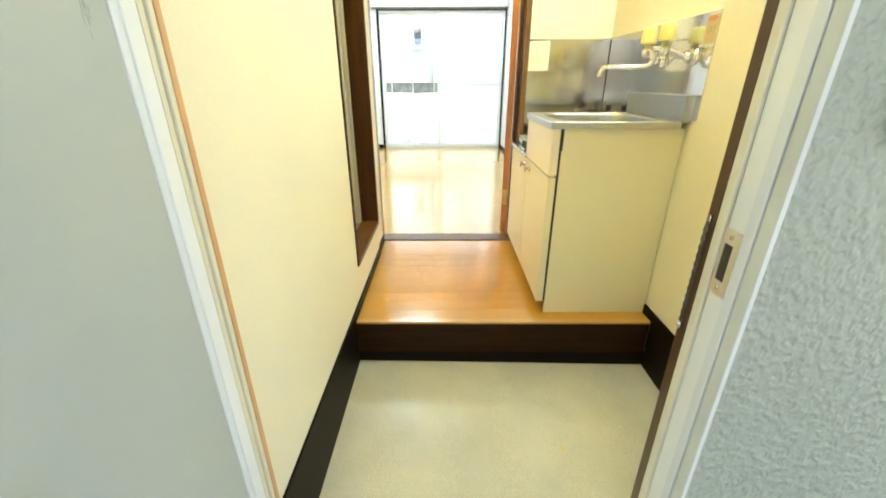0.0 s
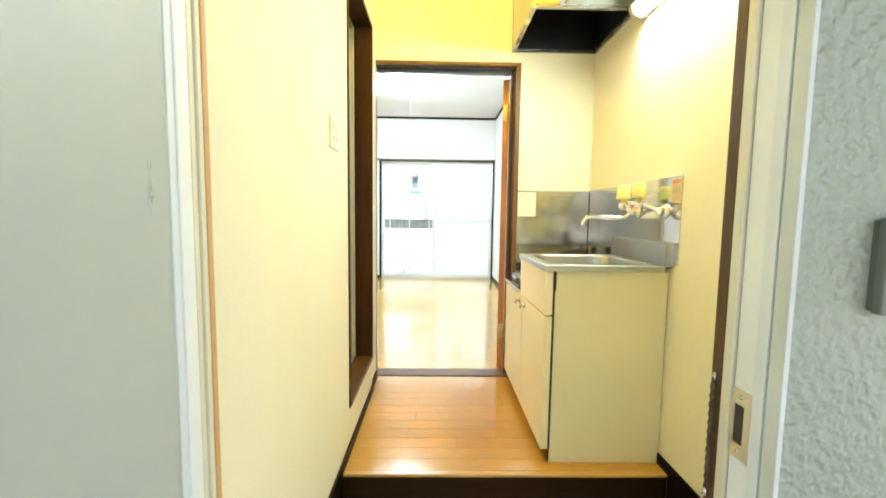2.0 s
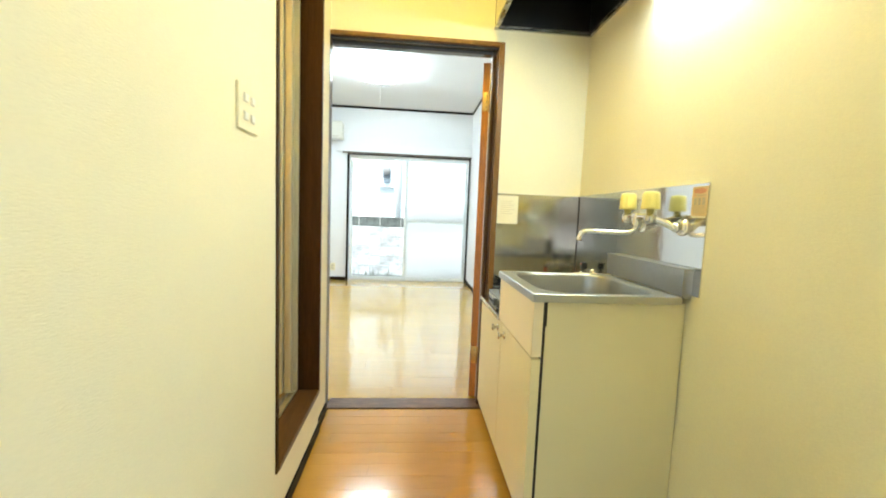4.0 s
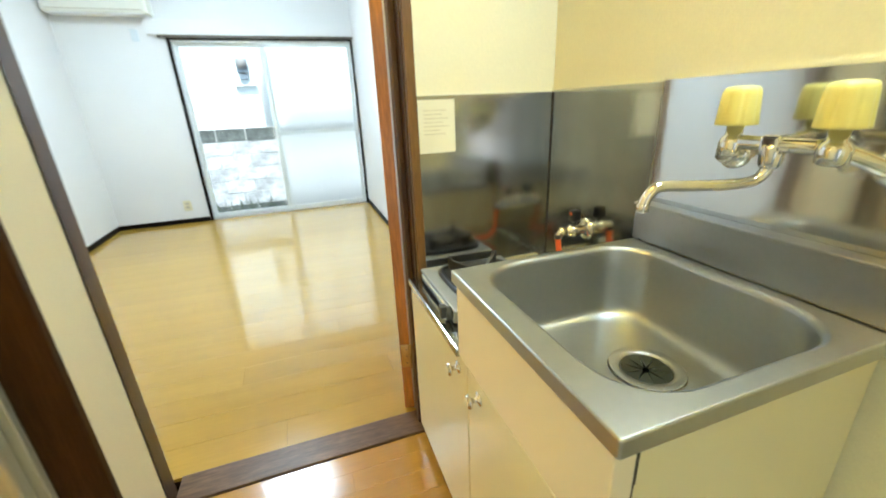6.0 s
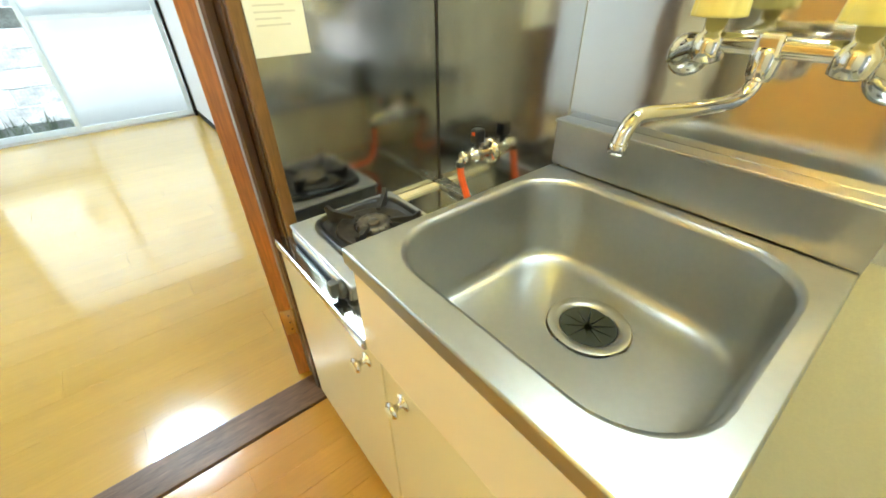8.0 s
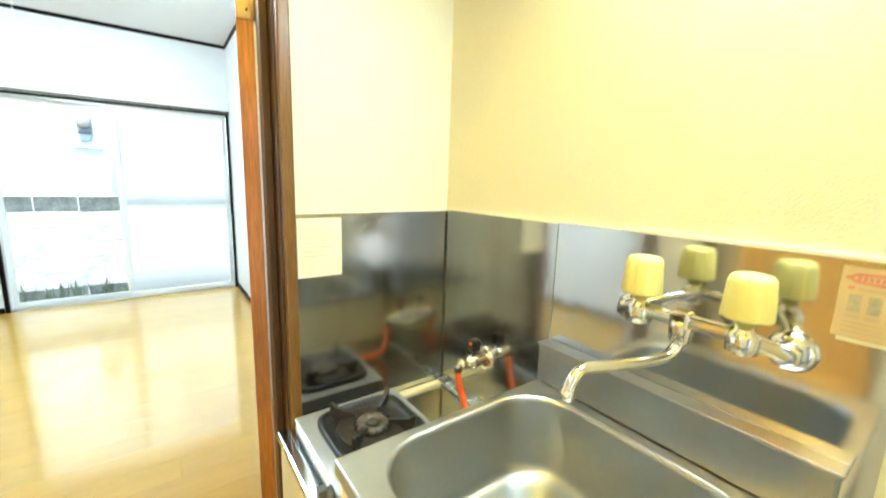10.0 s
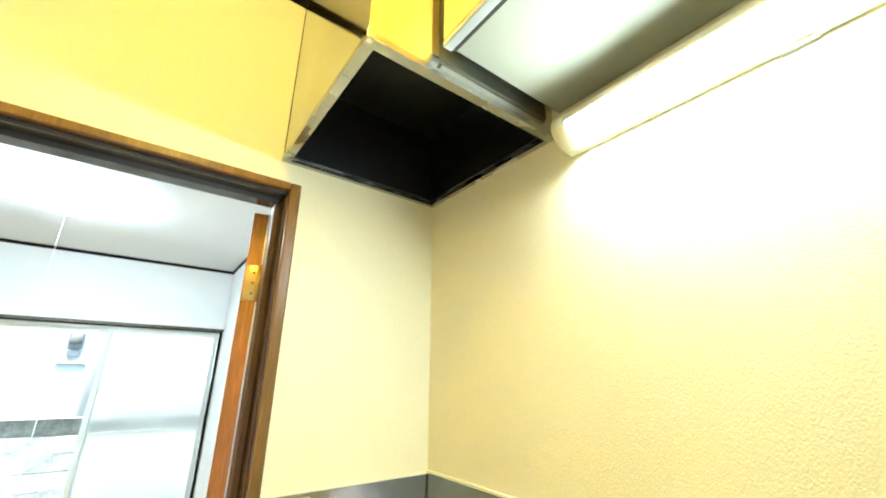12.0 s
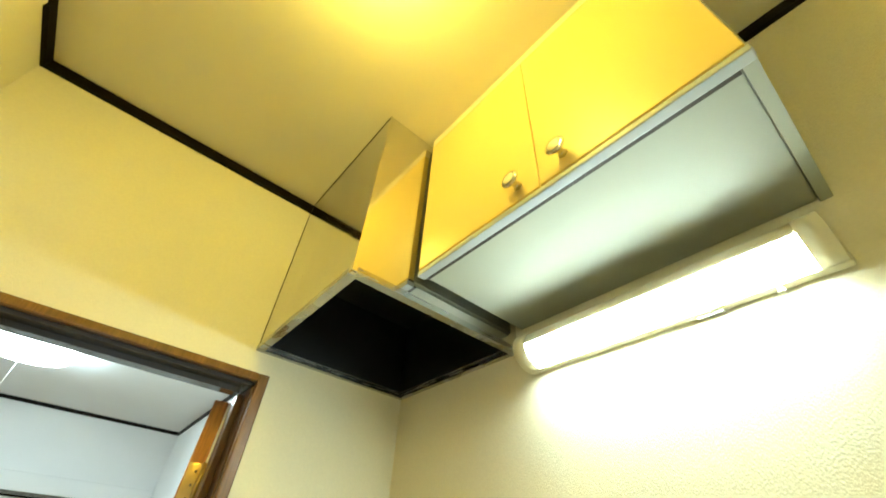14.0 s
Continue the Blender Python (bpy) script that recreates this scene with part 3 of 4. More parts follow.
# ---- kitchen unit ----
su = thing("sink_cabinet", (1.06, 2.2, 0), "cream laminate sink cabinet with two doors and a peach apron", "cabinet")
part("side_panel", boxes((0.849, 1.981, 0.0, E_X - 0.003, 1.9885, 0.8235), bevel=0.0015), "cream", su)
part("carcass", boxes((0.8485, 1.99, 0.07, E_X - 0.003, 2.868, 0.632)), "cream", su)
part("toe_kick", boxes((0.875, 1.99, 0.0, 0.885, 2.868, 0.07)), "base", su, "dark recessed toe kick")
part("apron", boxes((0.805, 1.970, 0.642, 0.838, 2.44, 0.8235), bevel=0.002), "peach", su, "peach apron panel under the sink")
# dark strip painted as the shade between apron and side panel
part("gap_filler", boxes((0.8385, 1.977, 0.065, 0.8485, 2.432, 0.8235)), "shadow_gap", su)
part("apron_side", boxes((0.8485, 2.434, 0.632, E_X - 0.003, 2.446, 0.8235)), "cream", su)
for y0, y1, ky in ((1.972, 2.395, 2.335), (2.401, 2.868, 2.452)):
    d = part("door", boxes((0.808, y0, 0.065, 0.838, y1, 0.634), bevel=0.002), "cream", su)
    k = part("knob", lathe(bmesh.new(), [(0.016, 0), (0.016, 0.003), (0.006, 0.006), (0.006, 0.016), (0.015, 0.021), (0.016, 0.025), (0.011, 0.029), (0.002, 0.030)], (0.808, ky, 0.598), (-1, 0, 0), 18), "chrome", d, "chrome and cream knob")
    part("knob_cap", lathe(bmesh.new(), [(0.0105, 0), (0.009, 0.0015), (0.001, 0.002)], (0.7785, ky, 0.598), (-1, 0, 0), 16), "ivory", k)
# dark sliver drawn as the shade behind the peeling panel edge
part("peeling_edge", boxes((0.8495, 1.979, 0.74, 0.8535, 1.9808, 0.8235), bevel=0.0006), "shadow_gap", su)


def sink_top():
    """Deck with a pressed, rounded bowl and folded front edge."""
    bm = bmesh.new()
    X0, X1, Y0, Y1, Z = 0.797, 1.288, 1.958, 2.451, 0.85
    n = 8
    edge = [bm.verts.new((x, y, Z - 0.0035)) for x, y in rounded_rect(X0, Y0, X1, Y1, 0.004, n)]
    mid = [bm.verts.new((x, y, Z - 0.001)) for x, y in rounded_rect(X0 + 0.001, Y0 + 0.001, X1 - 0.001, Y1 - 0.001, 0.0035, n)]
    outer = [bm.verts.new((x, y, Z)) for x, y in rounded_rect(X0 + 0.0035, Y0 + 0.0035, X1 - 0.0035, Y1 - 0.0035, 0.003, n)]

    def ring(off, z):
        return [bm.verts.new((x, y, z)) for x, y in rounded_rect(0.848 + off, 1.990 + off, 1.252 - off, 2.428 - off, max(0.10 - off * 0.35, 0.03), n)]
    rings = [edge, mid, outer, ring(-0.006, Z), ring(0.0, Z - 0.0035)]
    for off, z in ((0.002, -0.012), (0.005, -0.075), (0.009, -0.143), (0.011, -0.156), (0.016, -0.165), (0.024, -0.1705), (0.040, -0.1735), (0.09, -0.177)):
        rings.append(ring(off, Z + z))
    for a, b in zip(rings, rings[1:]):
        for i in range(len(a)):
            j = (i + 1) % len(a)
            f = bm.faces.new((a[i], a[j], b[j], b[i]))
            f.smooth = a is not outer
    last = rings[-1]
    drain = []
    for v in last:
        d = Vector((v.co.x - 1.116, v.co.y - 2.21)).normalized()
        drain.append(bm.verts.new((1.116 + 0.072 * d.x, 2.21 + 0.072 * d.y, 0.671)))
    for i in range(len(last)):
        j = (i + 1) % len(last)
        bm.faces.new((last[i], last[j], drain[j], drain[i])).smooth = True
    low = [bm.verts.new((v.co.x, v.co.y, 0.824)) for v in edge]
    for i in range(len(edge)):
        j = (i + 1) % len(edge)
        bm.faces.new((edge[j], edge[i], low[i], low[j]))
    return bm


sk = thing("sink", (1.05, 2.2, 0.85), "stainless steel kitchen sink with a deep rounded bowl", "sink")
part("bowl", sink_top(), "sink", sk)
part("backguard", boxes((1.283, 1.958, 0.853, 1.288, 2.451, 0.937), (1.288, 1.958, 0.845, E_X - 0.004, 1.962, 0.937), (1.288, 2.447, 0.845, E_X - 0.004, 2.451, 0.937)), "guard", sk)
part("ledge", boxes((1.278, 1.950, 0.937, E_X - 0.004, 2.453, 0.943), bevel=0.002), "guard", sk)
dr = part("drain_ring", lathe(bmesh.new(), [(0.068, -0.001), (0.0700, 0.0008), (0.0685, 0.0014), (0.060, 0.0009), (0.050, 0.0003), (0.0485, -0.004), (0.0485, -0.05)], (1.116, 2.21, 0.6740), n=48, close=False), "sink", sk)
part("drain_bottom", lathe(bmesh.new(), [(0.051, -0.03), (0.051, -0.028)], (1.116, 2.21, 0.670), n=30), "rubber", dr)
for i in range(10):
    bm = bmesh.new()
    a = radians(17.75)
    low = [bm.verts.new((r * math.cos(t), r * math.sin(t), z)) for r, t, z in ((0.007, 0, -0.003), (0.0475, -a, 0), (0.0477, 0, 0), (0.0475, a, 0))]
    top = [bm.verts.new(v.co + Vector((0, 0, 0.0025))) for v in low]
    bm.faces.new(low[::-1])
    bm.faces.new(top)
    for k in range(4):
        bm.faces.new((low[k], low[(k + 1) % 4], top[(k + 1) % 4], top[k]))
    bmesh.ops.transform(bm, matrix=pose(1.116, 2.21, 0.6695, 0, 0, i * 36 + 9), verts=bm.verts[:])
    part("drain_flap", bm, "rubber", dr, "black rubber drain flap")

# splashbacks
solid("splashback_sink", boxes((E_X - 0.004, 1.926, 0.856, E_X, 2.449, 1.213)), "splash", "polished stainless steel splashback behind the tap", "splashback", "structure")
solid("splashback_stove", boxes((E_X - 0.0035, 2.452, 0.63, E_X, K_Y, 1.210)), "mirror", "stainless steel splashback beside the stove", "splashback", "structure")
solid("splashback_partition", boxes((0.864, K_Y - 0.0035, 0.63, E_X - 0.004, K_Y, 1.206)), "mirror", "stainless steel splashback behind the stove", "splashback", "structure")
solid("splashback_trim", boxes((E_X - 0.006, 1.926, 1.213, E_X, 2.449, 1.219), (E_X - 0.006, 2.452, 1.210, E_X, K_Y, 1.216), (0.864, K_Y - 0.005, 1.206, E_X - 0.006, K_Y, 1.212)), "paperw", "cream sealant line along the splashback", "trim")

solid("splashback_seam", boxes((E_X - 0.0065, K_Y - 0.0065, 0.66, E_X - 0.0036, K_Y - 0.0036, 1.206)), "shadow_gap", "dark seam in the splashback corner", "trim")

# stove deck and single-burner gas stove
dk = thing("stove_deck", (1.06, 2.66, 0.64), "chrome edged stainless steel stove shelf", "shelf")
part("deck", boxes((0.831, 2.442, 0.636, E_X - 0.005, 2.868, 0.648)), "mirror", dk)
part("front_strip", boxes((0.800, 2.442, 0.632, 0.831, 2.868, 0.656), bevel=0.004), "mirror", dk, "chrome front edge strip")
part("back_rail", boxes((1.295, 2.442, 0.648, E_X - 0.005, 2.868, 0.662), bevel=0.002), "steel", dk)
part("cream_strip", boxes((1.12, 2.845, 0.648, 1.295, 2.868, 0.656)), "cream", dk)
st = thing("gas_stove", (0.97, 2.68, 0.648), "small one-burner steel gas stove with a black pan support", "stove")
part("body", boxes((0.840, 2.545, 0.652, 1.115, 2.835, 0.686), bevel=0.006), "enamel", st)
part("top_plate", boxes((0.836, 2.538, 0.684, 1.12, 2.842, 0.695), bevel=0.0045), "enamel", st)


def squircle(bm, cx, cy):
    """Push round rings out towards a square with soft corners."""
    for vtx in bm.verts:
        dx, dy = vtx.co.x - cx, vtx.co.y - cy
        r = math.hypot(dx, dy)
        if r > 0.07:
            s = 1 / (abs(dx / r) ** 5 + abs(dy / r) ** 5) ** 0.2
            vtx.co.x, vtx.co.y = cx + dx * s, cy + dy * s
    return bm


SX, SY = 0.985, 2.70
part("pan_rim", squircle(lathe(bmesh.new(), [(0.113, 0.6945), (0.113, 0.704), (0.109, 0.708), (0.102, 0.707), (0.0995, 0.7005)], (SX, SY, 0), n=48, close=False), SX, SY), "black", st, "black enamel pan rim")
part("drip_pan", squircle(lathe(bmesh.new(), [(0.1005, 0.7005), (0.092, 0.6965), (0.06, 0.696), (0.001, 0.696)], (SX, SY, 0), n=48, close=False), SX, SY), "iron", st, "black enamel drip pan")
part("burner_base", lathe(bmesh.new(), [(0.086, 0.6964), (0.084, 0.702), (0.080, 0.7025), (0.060, 0.6995), (0.040, 0.698), (0.001, 0.698)], (SX, SY, 0), n=40), "rust", st, "dark brown stained burner bowl")
part("burner_head", lathe(bmesh.new(), [(0.042, 0.6985), (0.042, 0.706), (0.036, 0.713), (0.024, 0.712), (0.021, 0.703), (0.001, 0.703)], (SX, SY, 0), n=28), "burner", st, "stained metal burner")
part("burner_cap", lathe(bmesh.new(), [(0.014, 0.703), (0.014, 0.711), (0.010, 0.714), (0.001, 0.714)], (SX, SY, 0), n=20), "burner", st)
for i in range(14):
    a = 6.28318 * i / 14
    bm = boxes((0.030, -0.0015, 0.706, 0.0445, 0.0015, 0.712))
    bmesh.ops.transform(bm, matrix=pose(SX, SY, 0, 0, 0, math.degrees(a)), verts=bm.verts[:])
    part("burner_port", bm, "iron", st)
for i in range(4):
    bm = bmesh.new()
    pr = [(0.104, 0.0), (0.112, 0.036), (0.107, 0.041), (0.094, 0.030), (0.052, 0.022), (0.042, 0.019), (0.044, 0.013), (0.07, 0.012), (0.085, 0.0)]
    f1 = [bm.verts.new((r, -0.005, z)) for r, z in pr]
    f2 = [bm.verts.new((r, 0.005, z)) for r, z in pr]
    bm.faces.new(f1)
    bm.faces.new(f2[::-1])
    for a in range(len(pr)):
        c = (a + 1) % len(pr)
        bm.faces.new((f1[c], f1[a], f2[a], f2[c]))
    bmesh.ops.transform(bm, matrix=pose(SX, SY, 0.704, 0, 0, 43 + 90 * i), verts=bm.verts[:])
    part("support_prong", bm, "iron", st)
part("front_panel", boxes((0.8365, 2.55, 0.655, 0.841, 2.83, 0.683), bevel=0.001), "sink", st)
part("front_line", boxes((0.8350, 2.556, 0.674, 0.8364, 2.826, 0.679)), "ivory", st)
part("front_slot", boxes((0.8350, 2.556, 0.657, 0.8364, 2.826, 0.662)), "black", st)
kb = part("control_knob", lathe(bmesh.new(), [(0.019, 0), (0.018, 0.014), (0.013, 0.016), (0.002, 0.016)], (0.8365, 2.570, 0.676), (-1, 0, 0), 20), "knobdark", st, "dark grey control knob")
part("knob_grip", boxes((0.806, 2.560, 0.668, 0.824, 2.580, 0.702), bevel=0.003), "knobdark", kb)
part("foot", lathe(bmesh.new(), [(0.008, 0.648), (0.008, 0.653)], (0.865, 2.565, 0), n=10), "black", st)
part("foot", lathe(bmesh.new(), [(0.008, 0.648), (0.008, 0.653)], (0.865, 2.815, 0), n=10), "black", st)
part("foot", lathe(bmesh.new(), [(0.008, 0.648), (0.008, 0.653)], (1.09, 2.565, 0), n=10), "black", st)
part("foot", lathe(bmesh.new(), [(0.008, 0.648), (0.008, 0.653)], (1.09, 2.815, 0), n=10), "black", st)

# gas cock and hose
gc = thing("gas_cock", (E_X, 2.665, 0.87), "chrome wall gas tap with a black lever", "gas tap")
part("flange", lathe(bmesh.new(), [(0.033, 0), (0.033, 0.004), (0.026, 0.010), (0.016, 0.013)], (E_X - 0.004, 2.661, 0.810), (-1, 0, 0)), "chrome", gc)
part("body", lathe(bmesh.new(), [(0.014, 0), (0.014, 0.022), (0.020, 0.026), (0.021, 0.038), (0.019, 0.050), (0.013, 0.054), (0.012, 0.064), (0.015, 0.067), (0.015, 0.080), (0.004, 0.083)], (E_X - 0.014, 2.661, 0.810), (-1, 0.1, 0.0)), "chrome", gc)
part("lever", boxes((1.258, 2.650, 0.840, 1.286, 2.676, 0.874), (1.266, 2.657, 0.822, 1.278, 2.669, 0.842), bevel=0.005), "black", gc, "black plastic lever")
part("lever_mark", boxes((1.2572, 2.658, 0.860, 1.2582, 2.668, 0.868)), "hose", gc)
part("nozzle", pipe(bmesh.new(), [(1.238, 2.667, 0.810), (1.226, 2.669, 0.808), (1.222, 2.669, 0.798)], 0.008), "chrome", gc)
part("clip", lathe(bmesh.new(), [(0.011, 0), (0.011, 0.012)], (1.222, 2.669, 0.790)), "black", gc)
part("gas_hose", pipe(bmesh.new(), [(1.222, 2.669, 0.798), (1.222, 2.664, 0.765), (1.226, 2.650, 0.725), (1.226, 2.634, 0.690), (1.210, 2.622, 0.668), (1.175, 2.616, 0.662), (1.140, 2.622, 0.666), (1.112, 2.63, 0.67)], 0.0088), "hose", None, "bright orange rubber gas hose", category="hose")

# wall tap with two cream handles
tp = thing("wall_tap", (E_X, 2.14, 1.08), "chrome two-handle wall tap with a long swivel spout", "tap")
for y in (2.030, 2.262):
    fl = part("flange", lathe(bmesh.new(), [(0.030, 0), (0.030, 0.004), (0.024, 0.012), (0.014, 0.016)], (E_X - 0.004, y, 1.073), (-1, 0, 0), 28), "chrome", tp)
    yi = 2.062 if y < 2.1 else 2.203
    part("elbow", pipe(bmesh.new(), [(E_X - 0.008, y, 1.073), (1.285, y, 1.073), (1.262, y + (yi - y) * 0.4, 1.085), (1.228, yi, 1.100), (1.216, yi, 1.108)], 0.0125), "chrome", tp)
    part("nut", lathe(bmesh.new(), [(0.018, 0), (0.018, 0.014)], (1.298, y, 1.073), (-1, 0, 0), 6), "chrome", tp)
    part("valve", lathe(bmesh.new(), [(0.012, -0.022), (0.019, -0.018), (0.020, 0.0), (0.017, 0.008), (0.012, 0.012), (0.012, 0.030)], (1.218, yi, 1.102), n=20), "chrome", tp)
    bm = bmesh.new()
    lathe(bm, [(0.024, 0.0), (0.0300, 0.001), (0.0302, 0.004), (0.0285, 0.026), (0.0268, 0.048), (0.0255, 0.054), (0.022, 0.0585), (0.012, 0.0605), (0.001, 0.061)], (1.218, yi, 1.130), n=64)
    for vtx in bm.verts:
        d = Vector((vtx.co.x - 1.218, vtx.co.y - yi))
        a = math.atan2(d.y, d.x)
        s = 1 - 0.075 * max(0.0, math.cos(a * 8)) ** 4
        vtx.co.x, vtx.co.y = 1.218 + d.x * s, yi + d.y * s
    part("handle", bm, "knob", tp, "cream yellow plastic handle")
part("bridge", pipe(bmesh.new(), [(1.218, 2.074, 1.104), (1.217, 2.13, 1.104), (1.218, 2.192, 1.104)], 0.0115), "chrome", tp)
part("tee", boxes((1.203, 2.124, 1.090, 1.231, 2.152, 1.118), bevel=0.005), "chrome", tp)
part("spout_collar", lathe(bmesh.new(), [(0.016, 0), (0.017, -0.008), (0.015, -0.03), (0.012, -0.036)], (1.217, 2.138, 1.104), n=20), "chrome", tp)
part("spout", pipe(bmesh.new(), [(1.217, 2.138, 1.085), (1.215, 2.140, 1.062), (1.200, 2.146, 1.048), (1.165, 2.157, 1.044), (1.11, 2.174, 1.045), (1.062, 2.190, 1.046), (1.044, 2.193, 1.038), (1.035, 2.195, 1.022), (1.033, 2.195, 1.010)], 0.0088, n=16), "chrome", tp)
part("spout_tip", lathe(bmesh.new(), [(0.0092, 0), (0.0100, -0.003), (0.0100, -0.012), (0.0075, -0.013)], (1.0335, 2.195, 1.020)), "chrome", tp)

# paper notice, warning sticker
pn = thing("paper_notice", (0.92, K_Y - 0.005, 1.12), "cream printed paper notice taped above the stove", "notice")
part("sheet", boxes((0.866, K_Y - 0.0056, 1.046, 0.979, K_Y - 0.005, 1.196)), "paperw", pn)
for i in range(7):
    w = (0.07, 0.055, 0.075, 0.06, 0.08, 0.05, 0.066)[i]
    part("text_line", boxes((0.882, K_Y - 0.0061, 1.165 - i * 0.011, 0.882 + w, K_Y - 0.0056, 1.168 - i * 0.011)), "ink", pn)
wt = thing("warning_sticker", (E_X - 0.005, 1.961, 1.16), "tan warning sticker with a red oval heading", "sticker")
SK = E_X - 0.0050
part("sheet", boxes((SK, 1.928, 1.114, SK + 0.0006, 1.996, 1.205)), "sticker", wt)
part("lower_strip", boxes((SK, 1.932, 1.106, SK + 0.0006, 1.990, 1.1115)), "paperw", wt, "pale strip below the sheet")
part("lower_line", boxes((SK - 0.0004, 1.930, 1.1115, SK + 0.0006, 1.996, 1.114)), "brownink", wt)
bm = bmesh.new()
outer, inner_ring = [], []
for k in range(28):
    w = 6.28318 * k / 28
    wob = 1 + 0.06 * math.cos(7 * w)
    outer.append(bm.verts.new((SK - 0.0004, 1.9625 + 0.0285 * wob * math.cos(w), 1.1905 + 0.0078 * wob * math.sin(w))))
    inner_ring.append(bm.verts.new((SK - 0.0004, 1.9625 + 0.0225 * math.cos(w), 1.1905 + 0.0042 * math.sin(w))))
for k in range(28):
    bm.faces.new((outer[k], outer[(k + 1) % 28], inner_ring[(k + 1) % 28], inner_ring[k]))
part("heading_ring", bm, "red", wt, "red oval heading")
for i in range(7):
    y = 1.9455 + i * 0.0053
    part("print_bar", boxes((SK - 0.0004, y, 1.1875, SK, y + 0.0036, 1.1935)), "red", wt)
part("print_bar", boxes((SK - 0.0004, 1.982, 1.1755, SK, 1.988, 1.1795)), "red", wt)
part("print_bar", boxes((SK - 0.0004, 1.935, 1.1745, SK, 1.978, 1.1785)), "brownink", wt)
for y in (1.9375, 1.9555, 1.9735):
    part("picture_block", boxes((SK - 0.0004, y, 1.146, SK, y + 0.012, 1.169), bevel=0.0001), "greyink", wt)
    part("print_bar", boxes((SK - 0.0004, y - 0.001, 1.138, SK, y + 0.013, 1.143)), "brownink", wt)
for z in (1.131, 1.125, 1.119):
    part("print_bar", boxes((SK - 0.0004, 1.936, z, SK, 1.988, z + 0.0022)), "brownink", wt)

# ---- cooker hood, wall cabinet, tube light ----
hd = thing("cooker_hood", (1.06, 2.6, 2.04), "stainless steel box cooker hood with a black underside", "cooker hood")
HX0, HY0, HZ = 0.807, 2.346, 2.038
part("front_panel", boxes((HX0, HY0, HZ + 0.016, HX0 + 0.004, K_Y - 0.001, CEIL - 0.002)), "splash", hd)
part("side_panel", boxes((HX0 + 0.004, HY0, HZ + 0.016, E_X - 0.001, HY0 + 0.004, CEIL - 0.002)), "splash", hd)
part("corner_strip", boxes((HX0 - 0.0015, HY0 - 0.0015, HZ + 0.016, HX0 + 0.003, HY0 + 0.003, CEIL - 0.004)), "chrome", hd)
part("seam", boxes((HX0 - 0.001, K_Y - 0.004, HZ + 0.016, HX0 + 0.003, K_Y - 0.0005, CEIL - 0.006)), "shadow_gap", hd)
part("seam", boxes((HX0 - 0.001, HY0, CEIL - 0.005, HX0 + 0.003, K_Y - 0.004, CEIL - 0.001)), "shadow_gap", hd)
part("rim", boxes((HX0 - 0.004, HY0 - 0.004, HZ, HX0 + 0.018, K_Y - 0.001, HZ + 0.016), (HX0 + 0.018, HY0 - 0.004, HZ, E_X - 0.001, HY0 + 0.018, HZ + 0.016), (HX0 + 0.018, K_Y - 0.016, HZ, E_X - 0.001, K_Y - 0.001, HZ + 0.016), (E_X - 0.016, HY0 + 0.018, HZ, E_X - 0.001, K_Y - 0.016, HZ + 0.016)), "steel", hd)
for b in ((HX0 + 0.018, HY0 + 0.018, HZ + 0.016, HX0 + 0.022, K_Y - 0.016, 2.3), (HX0 + 0.022, HY0 + 0.018, HZ + 0.016, E_X - 0.016, HY0 + 0.022, 2.3), (HX0 + 0.022, K_Y - 0.02, HZ + 0.016, E_X - 0.016, K_Y - 0.016, 2.3), (E_X - 0.02, HY0 + 0.022, HZ + 0.016, E_X - 0.016, K_Y - 0.02, 2.3), (HX0 + 0.018, HY0 + 0.018, 2.3, E_X - 0.016, K_Y - 0.016, 2.306)):
    part("lining_panel", boxes(b), "filter", hd, "black greasy lining")
part("corner_cap", boxes((HX0 - 0.006, HY0 - 0.006, HZ - 0.001, HX0 + 0.010, HY0 + 0.010, HZ + 0.022), bevel=0.003), "chrome", hd)

wc = thing("wall_cabinet", (1.13, 1.97, 2.1), "yellow laminate wall cabinet with two doors above the sink", "cabinet")
CX, CY0, CY1, CZ = 0.956, 1.642, 2.326, 2.096
part("carcass", boxes((CX + 0.02, CY0, CZ + 0.012, E_X, CY1, CEIL - 0.002)), "under", wc)
part("bottom_board", boxes((CX + 0.02, CY0 + 0.018, CZ + 0.004, E_X - 0.004, CY1 - 0.004, CZ + 0.0118)), "under", wc, "pale underside board")
part("side_board", boxes((CX + 0.004, CY0 - 0.002, CZ, E_X - 0.001, CY0 + 0.016, CEIL - 0.003)), "under", wc)
part("front_rail", boxes((CX - 0.001, CY0 - 0.003, CZ - 0.003, CX + 0.02, CY1, CZ + 0.010), bevel=0.002), "jamb2", wc, "grey bottom rail")
part("rail_seam", boxes((CX + 0.0205, CY0 + 0.018, CZ + 0.0005, CX + 0.0295, CY1 - 0.004, CZ + 0.0039)), "shadow_gap", wc)
part("rail_gap", boxes((CX + 0.004, CY0, CZ + 0.010, CX + 0.019, CY1, CZ + 0.0148)), "shadow_gap", wc)
part("filler_strip", boxes((CX + 0.001, CY0, 2.597, CX + 0.019, CY1, CEIL - 0.003)), "peach", wc, "pale filler strip")
